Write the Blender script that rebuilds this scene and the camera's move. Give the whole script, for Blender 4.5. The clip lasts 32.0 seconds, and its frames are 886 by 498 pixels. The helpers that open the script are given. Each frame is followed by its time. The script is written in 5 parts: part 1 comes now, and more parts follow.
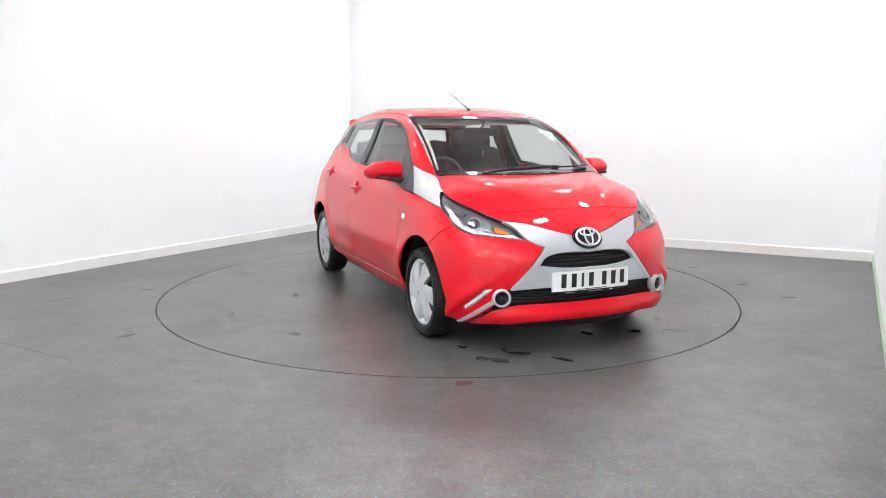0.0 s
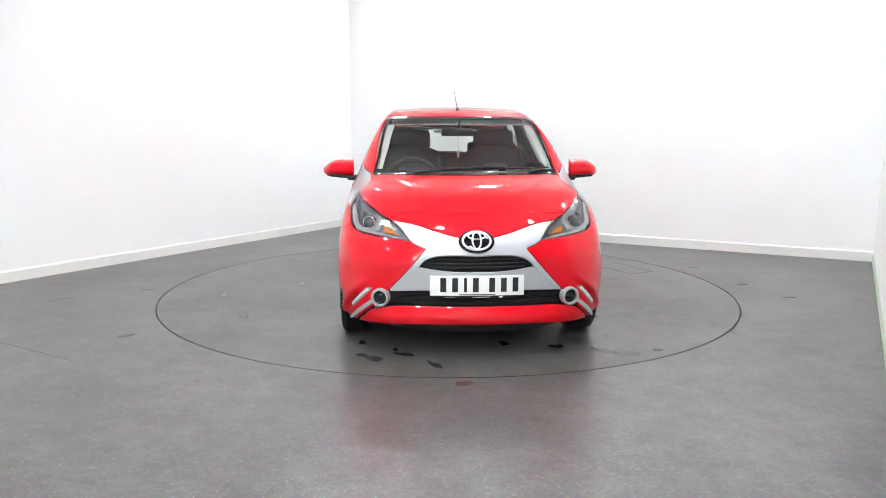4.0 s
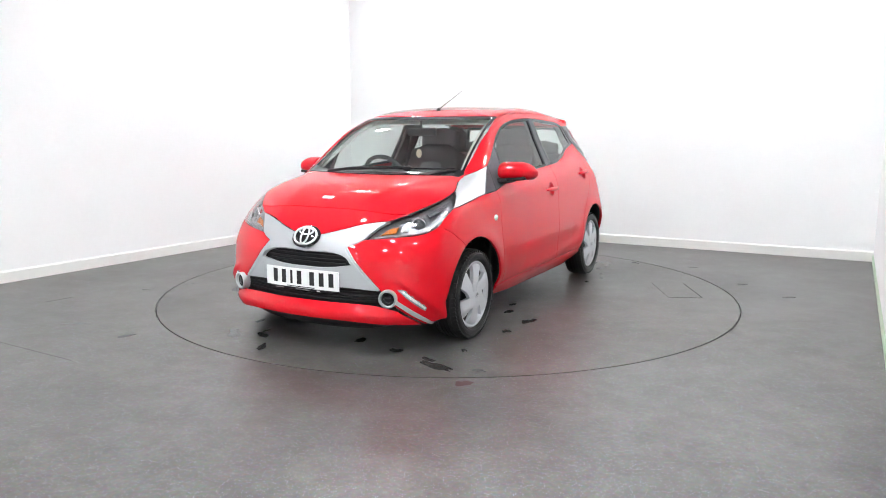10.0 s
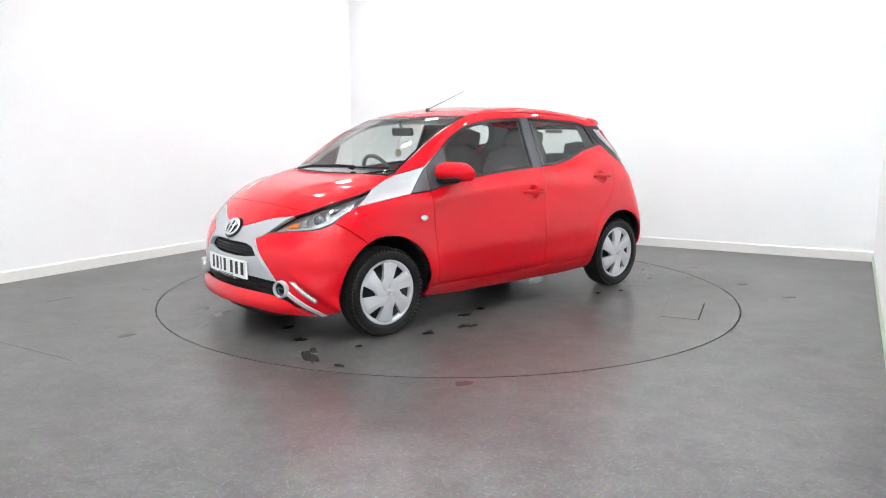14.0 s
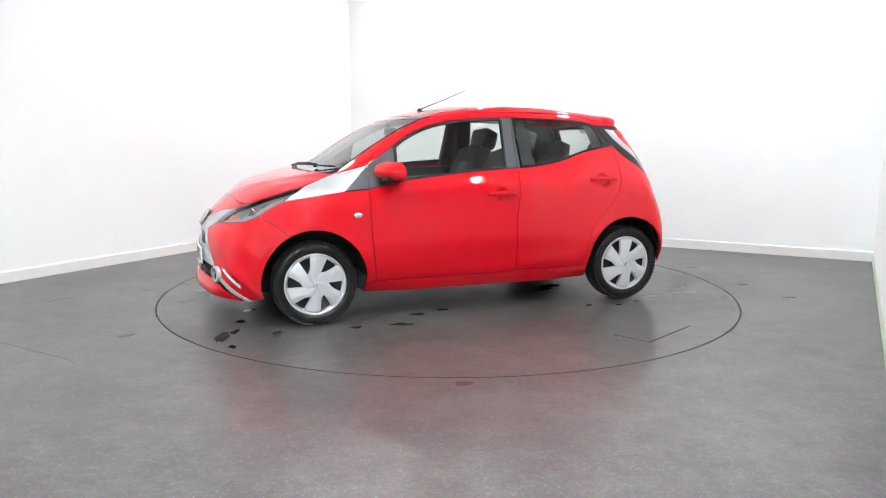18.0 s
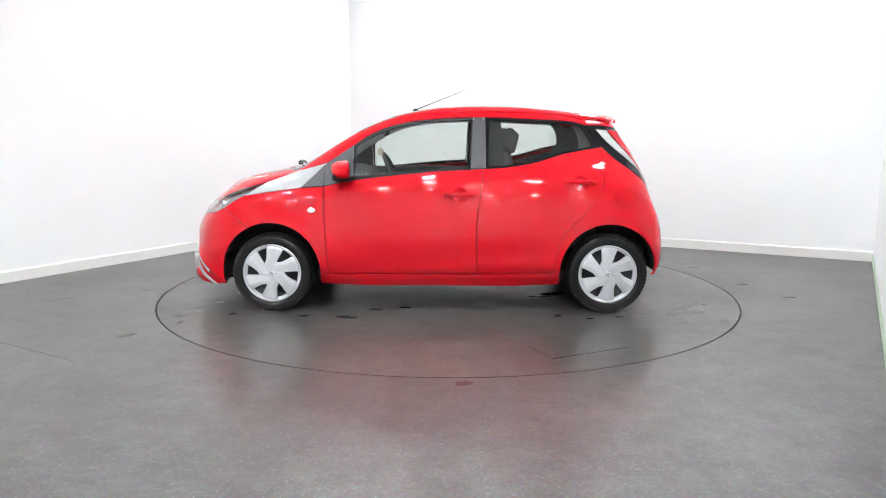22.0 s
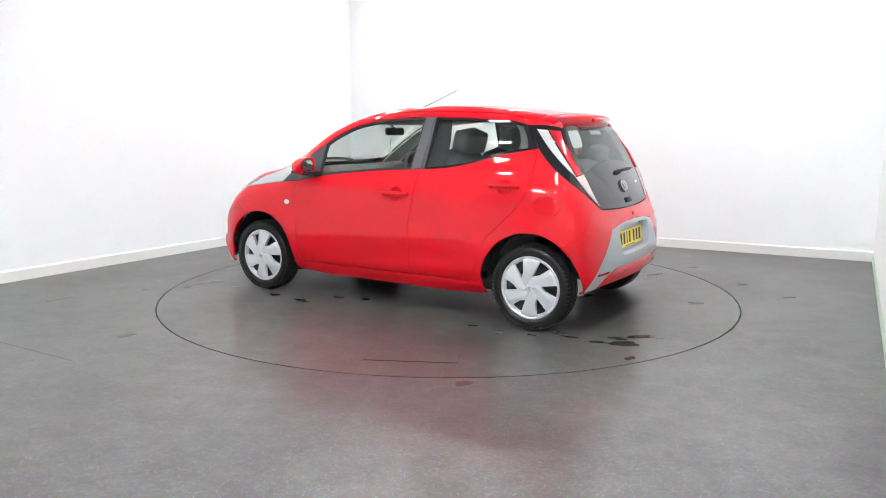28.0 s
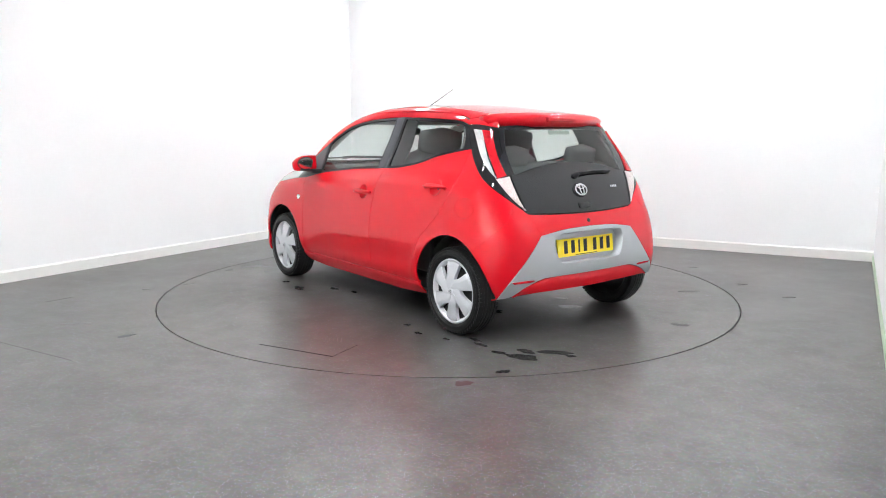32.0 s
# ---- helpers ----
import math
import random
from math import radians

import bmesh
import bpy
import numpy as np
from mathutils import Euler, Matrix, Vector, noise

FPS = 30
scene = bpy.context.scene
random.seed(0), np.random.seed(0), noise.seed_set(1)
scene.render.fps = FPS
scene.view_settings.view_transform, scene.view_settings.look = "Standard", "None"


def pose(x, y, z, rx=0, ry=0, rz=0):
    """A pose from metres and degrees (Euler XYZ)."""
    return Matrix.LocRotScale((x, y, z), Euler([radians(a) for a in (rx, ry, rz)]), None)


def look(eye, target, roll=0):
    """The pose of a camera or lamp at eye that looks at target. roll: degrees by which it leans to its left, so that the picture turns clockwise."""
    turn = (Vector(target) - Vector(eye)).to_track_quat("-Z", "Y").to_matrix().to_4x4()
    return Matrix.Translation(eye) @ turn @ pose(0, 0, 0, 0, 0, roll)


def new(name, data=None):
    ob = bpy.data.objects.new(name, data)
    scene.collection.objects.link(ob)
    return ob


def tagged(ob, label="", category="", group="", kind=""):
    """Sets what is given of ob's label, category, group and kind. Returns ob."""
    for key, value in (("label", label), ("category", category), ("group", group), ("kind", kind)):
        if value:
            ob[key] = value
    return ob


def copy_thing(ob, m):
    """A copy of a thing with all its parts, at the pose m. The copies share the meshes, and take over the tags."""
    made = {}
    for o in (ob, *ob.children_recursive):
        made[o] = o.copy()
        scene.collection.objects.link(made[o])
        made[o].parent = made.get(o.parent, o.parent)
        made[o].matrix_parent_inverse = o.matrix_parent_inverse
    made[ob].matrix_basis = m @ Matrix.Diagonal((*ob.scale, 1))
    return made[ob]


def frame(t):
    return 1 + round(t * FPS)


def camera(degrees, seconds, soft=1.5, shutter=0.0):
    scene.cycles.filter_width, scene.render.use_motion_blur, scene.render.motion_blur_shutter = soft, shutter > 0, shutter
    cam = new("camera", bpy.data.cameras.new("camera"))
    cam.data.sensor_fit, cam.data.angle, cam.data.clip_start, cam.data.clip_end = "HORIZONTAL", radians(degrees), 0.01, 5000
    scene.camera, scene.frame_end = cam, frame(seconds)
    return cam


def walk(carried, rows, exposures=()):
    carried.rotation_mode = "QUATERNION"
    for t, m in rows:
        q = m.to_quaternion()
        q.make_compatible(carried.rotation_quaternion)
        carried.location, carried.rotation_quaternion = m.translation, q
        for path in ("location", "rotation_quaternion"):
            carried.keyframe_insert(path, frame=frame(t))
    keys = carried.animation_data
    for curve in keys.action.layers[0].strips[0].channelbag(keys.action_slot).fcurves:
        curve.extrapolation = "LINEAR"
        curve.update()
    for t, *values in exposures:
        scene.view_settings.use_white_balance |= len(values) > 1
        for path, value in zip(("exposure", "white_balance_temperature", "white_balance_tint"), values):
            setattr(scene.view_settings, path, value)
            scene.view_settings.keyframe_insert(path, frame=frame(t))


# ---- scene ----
cam = camera(62.03, 32.0, soft=1.0)
EYE = (-0.0384, -5.8723, 1.2686)
TILT = radians(9.227)
SIGHT = look(EYE, (EYE[0], EYE[1] + math.cos(TILT), EYE[2] - math.sin(TILT)), 0.113)
walk(cam, [(0.0, SIGHT), (32.0, SIGHT)], exposures=[(0.0, 0.0), (32.0, 0.0)])

# ---- light: a closed white studio, lit by square lamps in its ceiling ----
world = bpy.data.worlds.new("world")
scene.world = world
world.use_nodes = True
world.node_tree.nodes["Background"].inputs[0].default_value = (0.9, 0.95, 1.0, 1)
world.node_tree.nodes["Background"].inputs[1].default_value = 0.05
LAMP = 440.0
LAMP_COLOUR = (0.955, 0.985, 1.0, 1)


# ---- materials ----
def shader(name):
    m = bpy.data.materials.new(name)
    m.use_nodes = True
    return m, m.node_tree.nodes, m.node_tree.links, m.node_tree.nodes["Principled BSDF"]


def plain(name, colour, rough=0.5, metal=0.0, coat=0.0, grain=0.0, scale=60.0, bump=0.0, wear=0.0):
    """A surface with fine grain, broad wear and relief."""
    m, n, l, b = shader(name)
    b.inputs["Base Color"].default_value = (*colour, 1)
    b.inputs["Roughness"].default_value = rough
    b.inputs["Metallic"].default_value = metal
    b.inputs["Coat Weight"].default_value = coat
    b.inputs["Coat Roughness"].default_value = 0.015
    b.inputs["Coat IOR"].default_value = 1.42
    b.inputs["Specular IOR Level"].default_value = 0.5 if coat < 0.5 else 0.06
    co = n.new("ShaderNodeTexCoord")
    if grain or wear:
        fine, wide, add, mix = n.new("ShaderNodeTexNoise"), n.new("ShaderNodeTexNoise"), n.new("ShaderNodeMath"), n.new("ShaderNodeMix")
        fine.inputs["Scale"].default_value, wide.inputs["Scale"].default_value = scale, max(1.5, scale / 18)
        fine.inputs["Detail"].default_value, wide.inputs["Detail"].default_value = 4, 5
        for t in (fine, wide):
            l.new(co.outputs["Object"], t.inputs["Vector"])
        add.operation = "MULTIPLY_ADD"
        l.new(fine.outputs["Fac"], add.inputs[0])
        add.inputs[1].default_value = grain
        scaled = n.new("ShaderNodeMath")
        scaled.operation = "MULTIPLY"
        l.new(wide.outputs["Fac"], scaled.inputs[0])
        scaled.inputs[1].default_value = wear
        l.new(scaled.outputs[0], add.inputs[2])
        mix.data_type, mix.blend_type = "RGBA", "MULTIPLY"
        mix.inputs["Factor"].default_value = 1.0
        mix.inputs["A"].default_value = (*colour, 1)
        ramp = n.new("ShaderNodeMapRange")
        l.new(add.outputs[0], ramp.inputs["Value"])
        mid = 0.5 * (grain + wear)
        ramp.inputs["From Min"].default_value, ramp.inputs["From Max"].default_value = mid - 0.5, mid + 0.5
        ramp.inputs["To Min"].default_value, ramp.inputs["To Max"].default_value = 0.5, 1.5
        l.new(ramp.outputs[0], mix.inputs["B"])
        l.new(mix.outputs["Result"], b.inputs["Base Color"])
    if bump:
        t, bm_ = n.new("ShaderNodeTexNoise"), n.new("ShaderNodeBump")
        t.inputs["Scale"].default_value = scale * 2
        l.new(co.outputs["Object"], t.inputs["Vector"])
        bm_.inputs["Strength"].default_value, bm_.inputs["Distance"].default_value = bump, 0.002
        l.new(t.outputs["Fac"], bm_.inputs["Height"])
        l.new(bm_.outputs["Normal"], b.inputs["Normal"])
    return m


def glow(name, colour, strength):
    m, n, l, b = shader(name)
    b.inputs["Base Color"].default_value = (*colour[:3], 1)
    b.inputs["Emission Color"].default_value = colour
    b.inputs["Emission Strength"].default_value = strength
    return m


def glass(name, tint, rough=0.0):
    """A thin pane: what lies behind it, tinted, under the gloss of its face."""
    m, n, l, b = shader(name)
    n.remove(b)
    see, shine, mix, lay = n.new("ShaderNodeBsdfTransparent"), n.new("ShaderNodeBsdfGlossy"), n.new("ShaderNodeMixShader"), n.new("ShaderNodeLayerWeight")
    see.inputs["Color"].default_value = (*tint, 1)
    shine.inputs["Roughness"].default_value = rough
    lay.inputs["Blend"].default_value = 0.5
    power, gloss = n.new("ShaderNodeMath"), n.new("ShaderNodeMath")
    power.operation, gloss.operation = "POWER", "MULTIPLY_ADD"
    power.inputs[1].default_value = 3.6
    gloss.inputs[1].default_value, gloss.inputs[2].default_value = 0.90, 0.095
    l.new(lay.outputs["Facing"], power.inputs[0])
    l.new(power.outputs[0], gloss.inputs[0])
    l.new(gloss.outputs[0], mix.inputs[0])
    l.new(see.outputs[0], mix.inputs[1])
    l.new(shine.outputs[0], mix.inputs[2])
    l.new(mix.outputs[0], n["Material Output"].inputs["Surface"])
    return m


def floor_material(name, offset, grit_share):
    """Grey sheet flooring with pale grit, scuffs and dull and shiny patches."""
    m, n, l, b = shader(name)
    co, shift = n.new("ShaderNodeTexCoord"), n.new("ShaderNodeVectorMath")
    l.new(co.outputs["Object"], shift.inputs[0])
    shift.inputs[1].default_value = (offset, offset * 0.7, 0)
    wide, streak, fine = (n.new("ShaderNodeTexNoise") for _ in range(3))
    for t, s, d in ((wide, 0.9, 6), (streak, 3.2, 7), (fine, 52, 5)):
        t.inputs["Scale"].default_value, t.inputs["Detail"].default_value = s, d
        l.new(shift.outputs[0], t.inputs["Vector"])
    cloud = n.new("ShaderNodeTexNoise")
    cloud.inputs["Scale"].default_value, cloud.inputs["Detail"].default_value = 0.8, 1
    l.new(shift.outputs[0], cloud.inputs["Vector"])
    ramp = n.new("ShaderNodeValToRGB")
    ramp.color_ramp.elements[0].position, ramp.color_ramp.elements[1].position = 0.32, 0.70
    ramp.color_ramp.elements[0].color, ramp.color_ramp.elements[1].color = (0.056, 0.0548, 0.0525, 1), (0.085, 0.0832, 0.080, 1)
    l.new(wide.outputs["Fac"], ramp.inputs[0])
    tone = n.new("ShaderNodeMix")
    tone.data_type, tone.blend_type = "RGBA", "OVERLAY"
    tone.inputs["Factor"].default_value = 0.85
    mottle, blot, blend = n.new("ShaderNodeTexNoise"), n.new("ShaderNodeMapRange"), n.new("ShaderNodeMix")
    mottle.inputs["Scale"].default_value, mottle.inputs["Detail"].default_value, mottle.inputs["Roughness"].default_value = 6, 9, 0.66
    l.new(shift.outputs[0], mottle.inputs["Vector"])
    blot.inputs["From Min"].default_value, blot.inputs["From Max"].default_value = 0.36, 0.66
    l.new(mottle.outputs["Fac"], blot.inputs["Value"])
    blend.data_type, blend.blend_type = "RGBA", "MULTIPLY"
    blend.inputs["Factor"].default_value = 1.0
    shade = n.new("ShaderNodeValToRGB")
    shade.color_ramp.elements[0].color, shade.color_ramp.elements[1].color = (0.70, 0.66, 0.64, 1), (1.22, 1.22, 1.20, 1)
    l.new(blot.outputs[0], shade.inputs[0])
    l.new(ramp.outputs[0], blend.inputs["A"])
    l.new(shade.outputs[0], blend.inputs["B"])
    l.new(blend.outputs["Result"], tone.inputs["A"])
    l.new(fine.outputs["Color"], tone.inputs["B"])
    scuff = n.new("ShaderNodeMapRange")
    scuff.inputs["From Min"].default_value, scuff.inputs["From Max"].default_value = 0.55, 0.80
    scuff.inputs["To Max"].default_value = 0.30
    l.new(streak.outputs["Fac"], scuff.inputs["Value"])
    dusty = n.new("ShaderNodeMix")
    dusty.data_type = "RGBA"
    l.new(scuff.outputs[0], dusty.inputs["Factor"])
    l.new(tone.outputs["Result"], dusty.inputs["A"])
    dusty.inputs["B"].default_value = (0.135, 0.125, 0.110, 1)
    # pale grit: small round grains, unevenly spread
    vor = n.new("ShaderNodeTexVoronoi")
    vor.voronoi_dimensions = "2D"
    vor.inputs["Scale"].default_value = 118
    l.new(shift.outputs[0], vor.inputs["Vector"])
    near = n.new("ShaderNodeMapRange")
    near.inputs["From Min"].default_value, near.inputs["From Max"].default_value = 0.28, 0.12
    l.new(vor.outputs["Distance"], near.inputs["Value"])
    pick = n.new("ShaderNodeMath")
    pick.operation = "GREATER_THAN"
    pick.inputs[1].default_value = 1.0 - 0.34 * grit_share
    sep = n.new("ShaderNodeSeparateColor")
    l.new(vor.outputs["Color"], sep.inputs[0])
    l.new(sep.outputs[0], pick.inputs[0])
    both = n.new("ShaderNodeMath")
    both.operation = "MULTIPLY"
    l.new(near.outputs[0], both.inputs[0])
    l.new(pick.outputs[0], both.inputs[1])
    fade = n.new("ShaderNodeMath")
    fade.operation = "MULTIPLY"
    dim = n.new("ShaderNodeMath")
    dim.operation = "MULTIPLY"
    sparkle = n.new("ShaderNodeMath")
    sparkle.operation = "POWER"
    l.new(sep.outputs[1], sparkle.inputs[0])
    sparkle.inputs[1].default_value = 1.8
    l.new(sparkle.outputs[0], dim.inputs[0])
    dim.inputs[1].default_value = 0.62
    l.new(both.outputs[0], fade.inputs[0])
    l.new(dim.outputs[0], fade.inputs[1])
    specks = n.new("ShaderNodeMix")
    specks.data_type = "RGBA"
    l.new(fade.outputs[0], specks.inputs["Factor"])
    l.new(dusty.outputs["Result"], specks.inputs["A"])
    tint = n.new("ShaderNodeMix")
    tint.data_type = "RGBA"
    tint.inputs["A"].default_value, tint.inputs["B"].default_value = (0.80, 0.78, 0.80, 1), (0.50, 0.54, 1.0, 1)
    l.new(sep.outputs[2], tint.inputs["Factor"])
    l.new(tint.outputs["Result"], specks.inputs["B"])
    l.new(specks.outputs["Result"], b.inputs["Base Color"])
    rough = n.new("ShaderNodeMapRange")
    rough.inputs["From Min"].default_value, rough.inputs["From Max"].default_value = 0.3, 0.7
    rough.inputs["To Min"].default_value, rough.inputs["To Max"].default_value = 0.28, 0.38
    l.new(cloud.outputs["Fac"], rough.inputs["Value"])
    l.new(rough.outputs[0], b.inputs["Roughness"])
    bump = n.new("ShaderNodeBump")
    bump.inputs["Strength"].default_value, bump.inputs["Distance"].default_value = 0.25, 0.0015
    l.new(fine.outputs["Fac"], bump.inputs["Height"])
    l.new(bump.outputs["Normal"], b.inputs["Normal"])
    return m


def cut_lens(name, colour, dark, scale=95.0):
    """Moulded lamp plastic: small facets behind a clear face."""
    m = plain(name, colour, 0.16, coat=1.0, scale=scale)
    n, l, b = m.node_tree.nodes, m.node_tree.links, m.node_tree.nodes["Principled BSDF"]
    co, cells, mix, relief = n.new("ShaderNodeTexCoord"), n.new("ShaderNodeTexVoronoi"), n.new("ShaderNodeMix"), n.new("ShaderNodeBump")
    cells.inputs["Scale"].default_value = scale
    l.new(co.outputs["Object"], cells.inputs["Vector"])
    spread = n.new("ShaderNodeSeparateColor")
    l.new(cells.outputs["Color"], spread.inputs[0])
    mix.data_type = "RGBA"
    mix.inputs["A"].default_value, mix.inputs["B"].default_value = (*dark, 1), (*colour, 1)
    l.new(spread.outputs[0], mix.inputs["Factor"])
    l.new(mix.outputs["Result"], b.inputs["Base Color"])
    relief.inputs["Strength"].default_value, relief.inputs["Distance"].default_value = 0.6, 0.003
    l.new(cells.outputs["Distance"], relief.inputs["Height"])
    l.new(relief.outputs["Normal"], b.inputs["Normal"])
    return m


M_FLOOR, M_TABLE = floor_material("sheet_flooring", 0.0, 1.0), floor_material("turntable_flooring", 3.7, 0.35)
M_WALL = plain("wall_paint", (0.885, 0.897, 0.905), 0.75, grain=0.03, wear=0.05, scale=40, bump=0.05)
M_CEILING = plain("pale_ceiling", (0.68, 0.68, 0.685), 0.8, grain=0.1, wear=0.15, scale=12, bump=0.1)
# grey for two unseen walls, chosen to darken what the car reflects
M_DIMWALL = plain("unseen_wall_grey", (0.48, 0.485, 0.49), 0.75, grain=0.05, wear=0.1, scale=30, bump=0.05)
M_TRIM = plain("white_gloss_trim", (0.80, 0.80, 0.78), 0.35, grain=0.05, wear=0.08, scale=20)
M_GREEN = plain("pale_green_strip", (0.52, 0.66, 0.50), 0.4, grain=0.05, wear=0.1, scale=20)
M_GAP = plain("dark_gap", (0.008, 0.008, 0.009), 0.8, grain=0.2, scale=90)
M_RED = plain("red_paint", (0.60, 0.003, 0.012), 0.42, coat=1.0, grain=0.03, wear=0.03, scale=400)
M_SILVER = plain("silver_paint", (0.44, 0.45, 0.47), 0.34, metal=0.35, coat=0.6, grain=0.10, wear=0.02, scale=900)
M_BLACK = plain("black_plastic", (0.018, 0.018, 0.020), 0.48, grain=0.2, wear=0.1, scale=200, bump=0.15)
M_GLOSS = plain("black_gloss", (0.010, 0.010, 0.012), 0.06, coat=1.0, grain=0.05, scale=300)
M_BLACK.node_tree.nodes["Principled BSDF"].inputs["Specular IOR Level"].default_value = 0.2
M_GREY = plain("dark_grey_film", (0.055, 0.058, 0.066), 0.45, grain=0.1, wear=0.05, scale=200)
M_RUBBER = plain("tyre_rubber", (0.0095, 0.0095, 0.010), 0.36, grain=0.35, wear=0.25, scale=120, bump=0.12)
M_RUBBER.node_tree.nodes["Principled BSDF"].inputs["Specular IOR Level"].default_value = 0.35
M_RIM = plain("silver_wheel_trim", (0.63, 0.64, 0.67), 0.36, metal=0.35, coat=0.3, grain=0.08, wear=0.08, scale=150)
M_CHROME = plain("chrome", (0.82, 0.83, 0.85), 0.10, metal=1.0, grain=0.05, scale=200)
M_BADGE = plain("bright_badge_metal", (0.78, 0.78, 0.80), 0.22, metal=0.45, grain=0.05, scale=200)
M_STEEL = plain("dark_steel", (0.06, 0.06, 0.065), 0.5, metal=0.6, grain=0.3, wear=0.3, scale=60)
M_GLASS = glass("clear_glass", (0.90, 0.95, 0.925))
M_DARKGLASS = glass("rear_glass", (0.86, 0.92, 0.89))
M_LENS = glass("lamp_lens", (0.93, 0.94, 0.95))
M_REDLENS = cut_lens("red_lens", (0.66, 0.014, 0.024), (0.38, 0.006, 0.012), 150.0)
M_CLEARLENS = plain("pale_lens", (0.62, 0.63, 0.64), 0.15, coat=1.0, grain=0.35, wear=0.15, scale=140)
M_HOUSING = plain("lamp_housing", (0.125, 0.13, 0.14), 0.28, metal=0.4, grain=0.2, wear=0.2, scale=60)
M_TAILCLEAR = cut_lens("tail_clear_lens", (0.56, 0.545, 0.555), (0.44, 0.42, 0.43), 150.0)
M_PINKLENS = cut_lens("pale_pink_lens", (0.72, 0.63, 0.62), (0.54, 0.42, 0.41), 110.0)
M_REFLECT = plain("bright_reflector", (0.50, 0.51, 0.53), 0.2, metal=0.6, grain=0.15, wear=0.1, scale=90)
M_AMBER = plain("amber_lens", (0.60, 0.17, 0.025), 0.2, coat=0.8, grain=0.3, wear=0.2, scale=150)
M_WHITEPLATE = plain("white_plate", (0.84, 0.84, 0.83), 0.35, coat=0.3, grain=0.04, scale=150)
M_YELLOWPLATE = plain("yellow_plate", (0.95, 0.72, 0.015), 0.35, coat=0.3, grain=0.04, scale=150)
M_INK = plain("black_ink", (0.012, 0.012, 0.013), 0.45, grain=0.05, scale=200)
M_CLOTH = plain("dark_seat_cloth", (0.078, 0.078, 0.080), 0.9, grain=0.5, wear=0.2, scale=300, bump=0.3)
M_CLOTHGREY = plain("grey_seat_cloth", (0.14, 0.14, 0.145), 0.9, grain=0.5, wear=0.2, scale=300, bump=0.3)
M_DASH = plain("dashboard_plastic", (0.050, 0.050, 0.052), 0.6, grain=0.3, wear=0.1, scale=250, bump=0.25)
M_LINING = plain("pale_headlining", (0.50, 0.51, 0.49), 0.9, grain=0.2, wear=0.05, scale=200, bump=0.1)
# near-black: the missing light inside and under the body, put into the colour
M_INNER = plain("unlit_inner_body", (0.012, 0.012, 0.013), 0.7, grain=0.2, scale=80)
M_LAMPGLOW = glow("ceiling_lamp_glow", LAMP_COLOUR, LAMP)
M_LAMPFRAME = plain("lamp_frame", (0.75, 0.75, 0.75), 0.4, grain=0.05, scale=30)
M_WET = plain("damp_patch", (0.034, 0.033, 0.032), 0.10, grain=0.3, wear=0.4, scale=40)
M_CHALK = plain("dried_splash", (0.22, 0.215, 0.21), 0.6, grain=0.5, wear=0.4, scale=50)
M_RUST = plain("red_brown_spot", (0.060, 0.012, 0.014), 0.45, grain=0.4, wear=0.3, scale=60)
M_BEIGE = plain("beige_enamel", (0.62, 0.55, 0.42), 0.3, coat=0.5, grain=0.1, scale=300)
M_STICKER = plain("pale_sticker", (0.62, 0.72, 0.66), 0.5, grain=0.1, scale=200)


# ---- building helpers ----
def link_mesh(name, bm, material, parent=None, label="", smooth=True):
    me = bpy.data.meshes.new(name)
    bmesh.ops.recalc_face_normals(bm, faces=bm.faces)
    for f in bm.faces:
        f.smooth = smooth
    bm.to_mesh(me)
    bm.free()
    me.materials.append(material)
    ob = new(name, me)
    if parent is not None:
        ob.parent = parent
    if label:
        tagged(ob, label)
    return ob


def part(name, bm, material, parent, label="", smooth=True):
    return link_mesh(name, bm, material, parent, label, smooth)


def empty(name, label, category, group="", m=None):
    ob = new(name)
    ob.empty_display_size = 0.2
    if m is not None:
        ob.matrix_world = m
    return tagged(ob, label, category, group)


def prism(points, z0, z1):
    """An upright block over a plan outline."""
    bm = bmesh.new()
    low = [bm.verts.new((x, y, z0)) for x, y in points]
    high = [bm.verts.new((x, y, z1)) for x, y in points]
    n = len(points)
    bm.faces.new(low[::-1]), bm.faces.new(high)
    for i in range(n):
        bm.faces.new((low[i], low[(i + 1) % n], high[(i + 1) % n], high[i]))
    return bm


def block(sx, sy, sz, at=(0, 0, 0), bevel=0.0, seg=2, turn=None, bm=None):
    """A box with rounded edges, by its full sizes and its middle."""
    own = bmesh.new()
    bmesh.ops.create_cube(own, size=1, matrix=Matrix.Diagonal((sx, sy, sz, 1)))
    if bevel:
        bmesh.ops.bevel(own, geom=own.edges[:], offset=bevel, segments=seg, profile=0.5, affect="EDGES")
    m = Matrix.Translation(at) @ (turn if turn is not None else Matrix())
    bmesh.ops.transform(own, matrix=m, verts=own.verts)
    return merge(bm, own)


def merge(bm, own):
    if bm is None:
        return own
    me = bpy.data.meshes.new("join")
    own.to_mesh(me)
    own.free()
    bm.from_mesh(me)
    bpy.data.meshes.remove(me)
    return bm


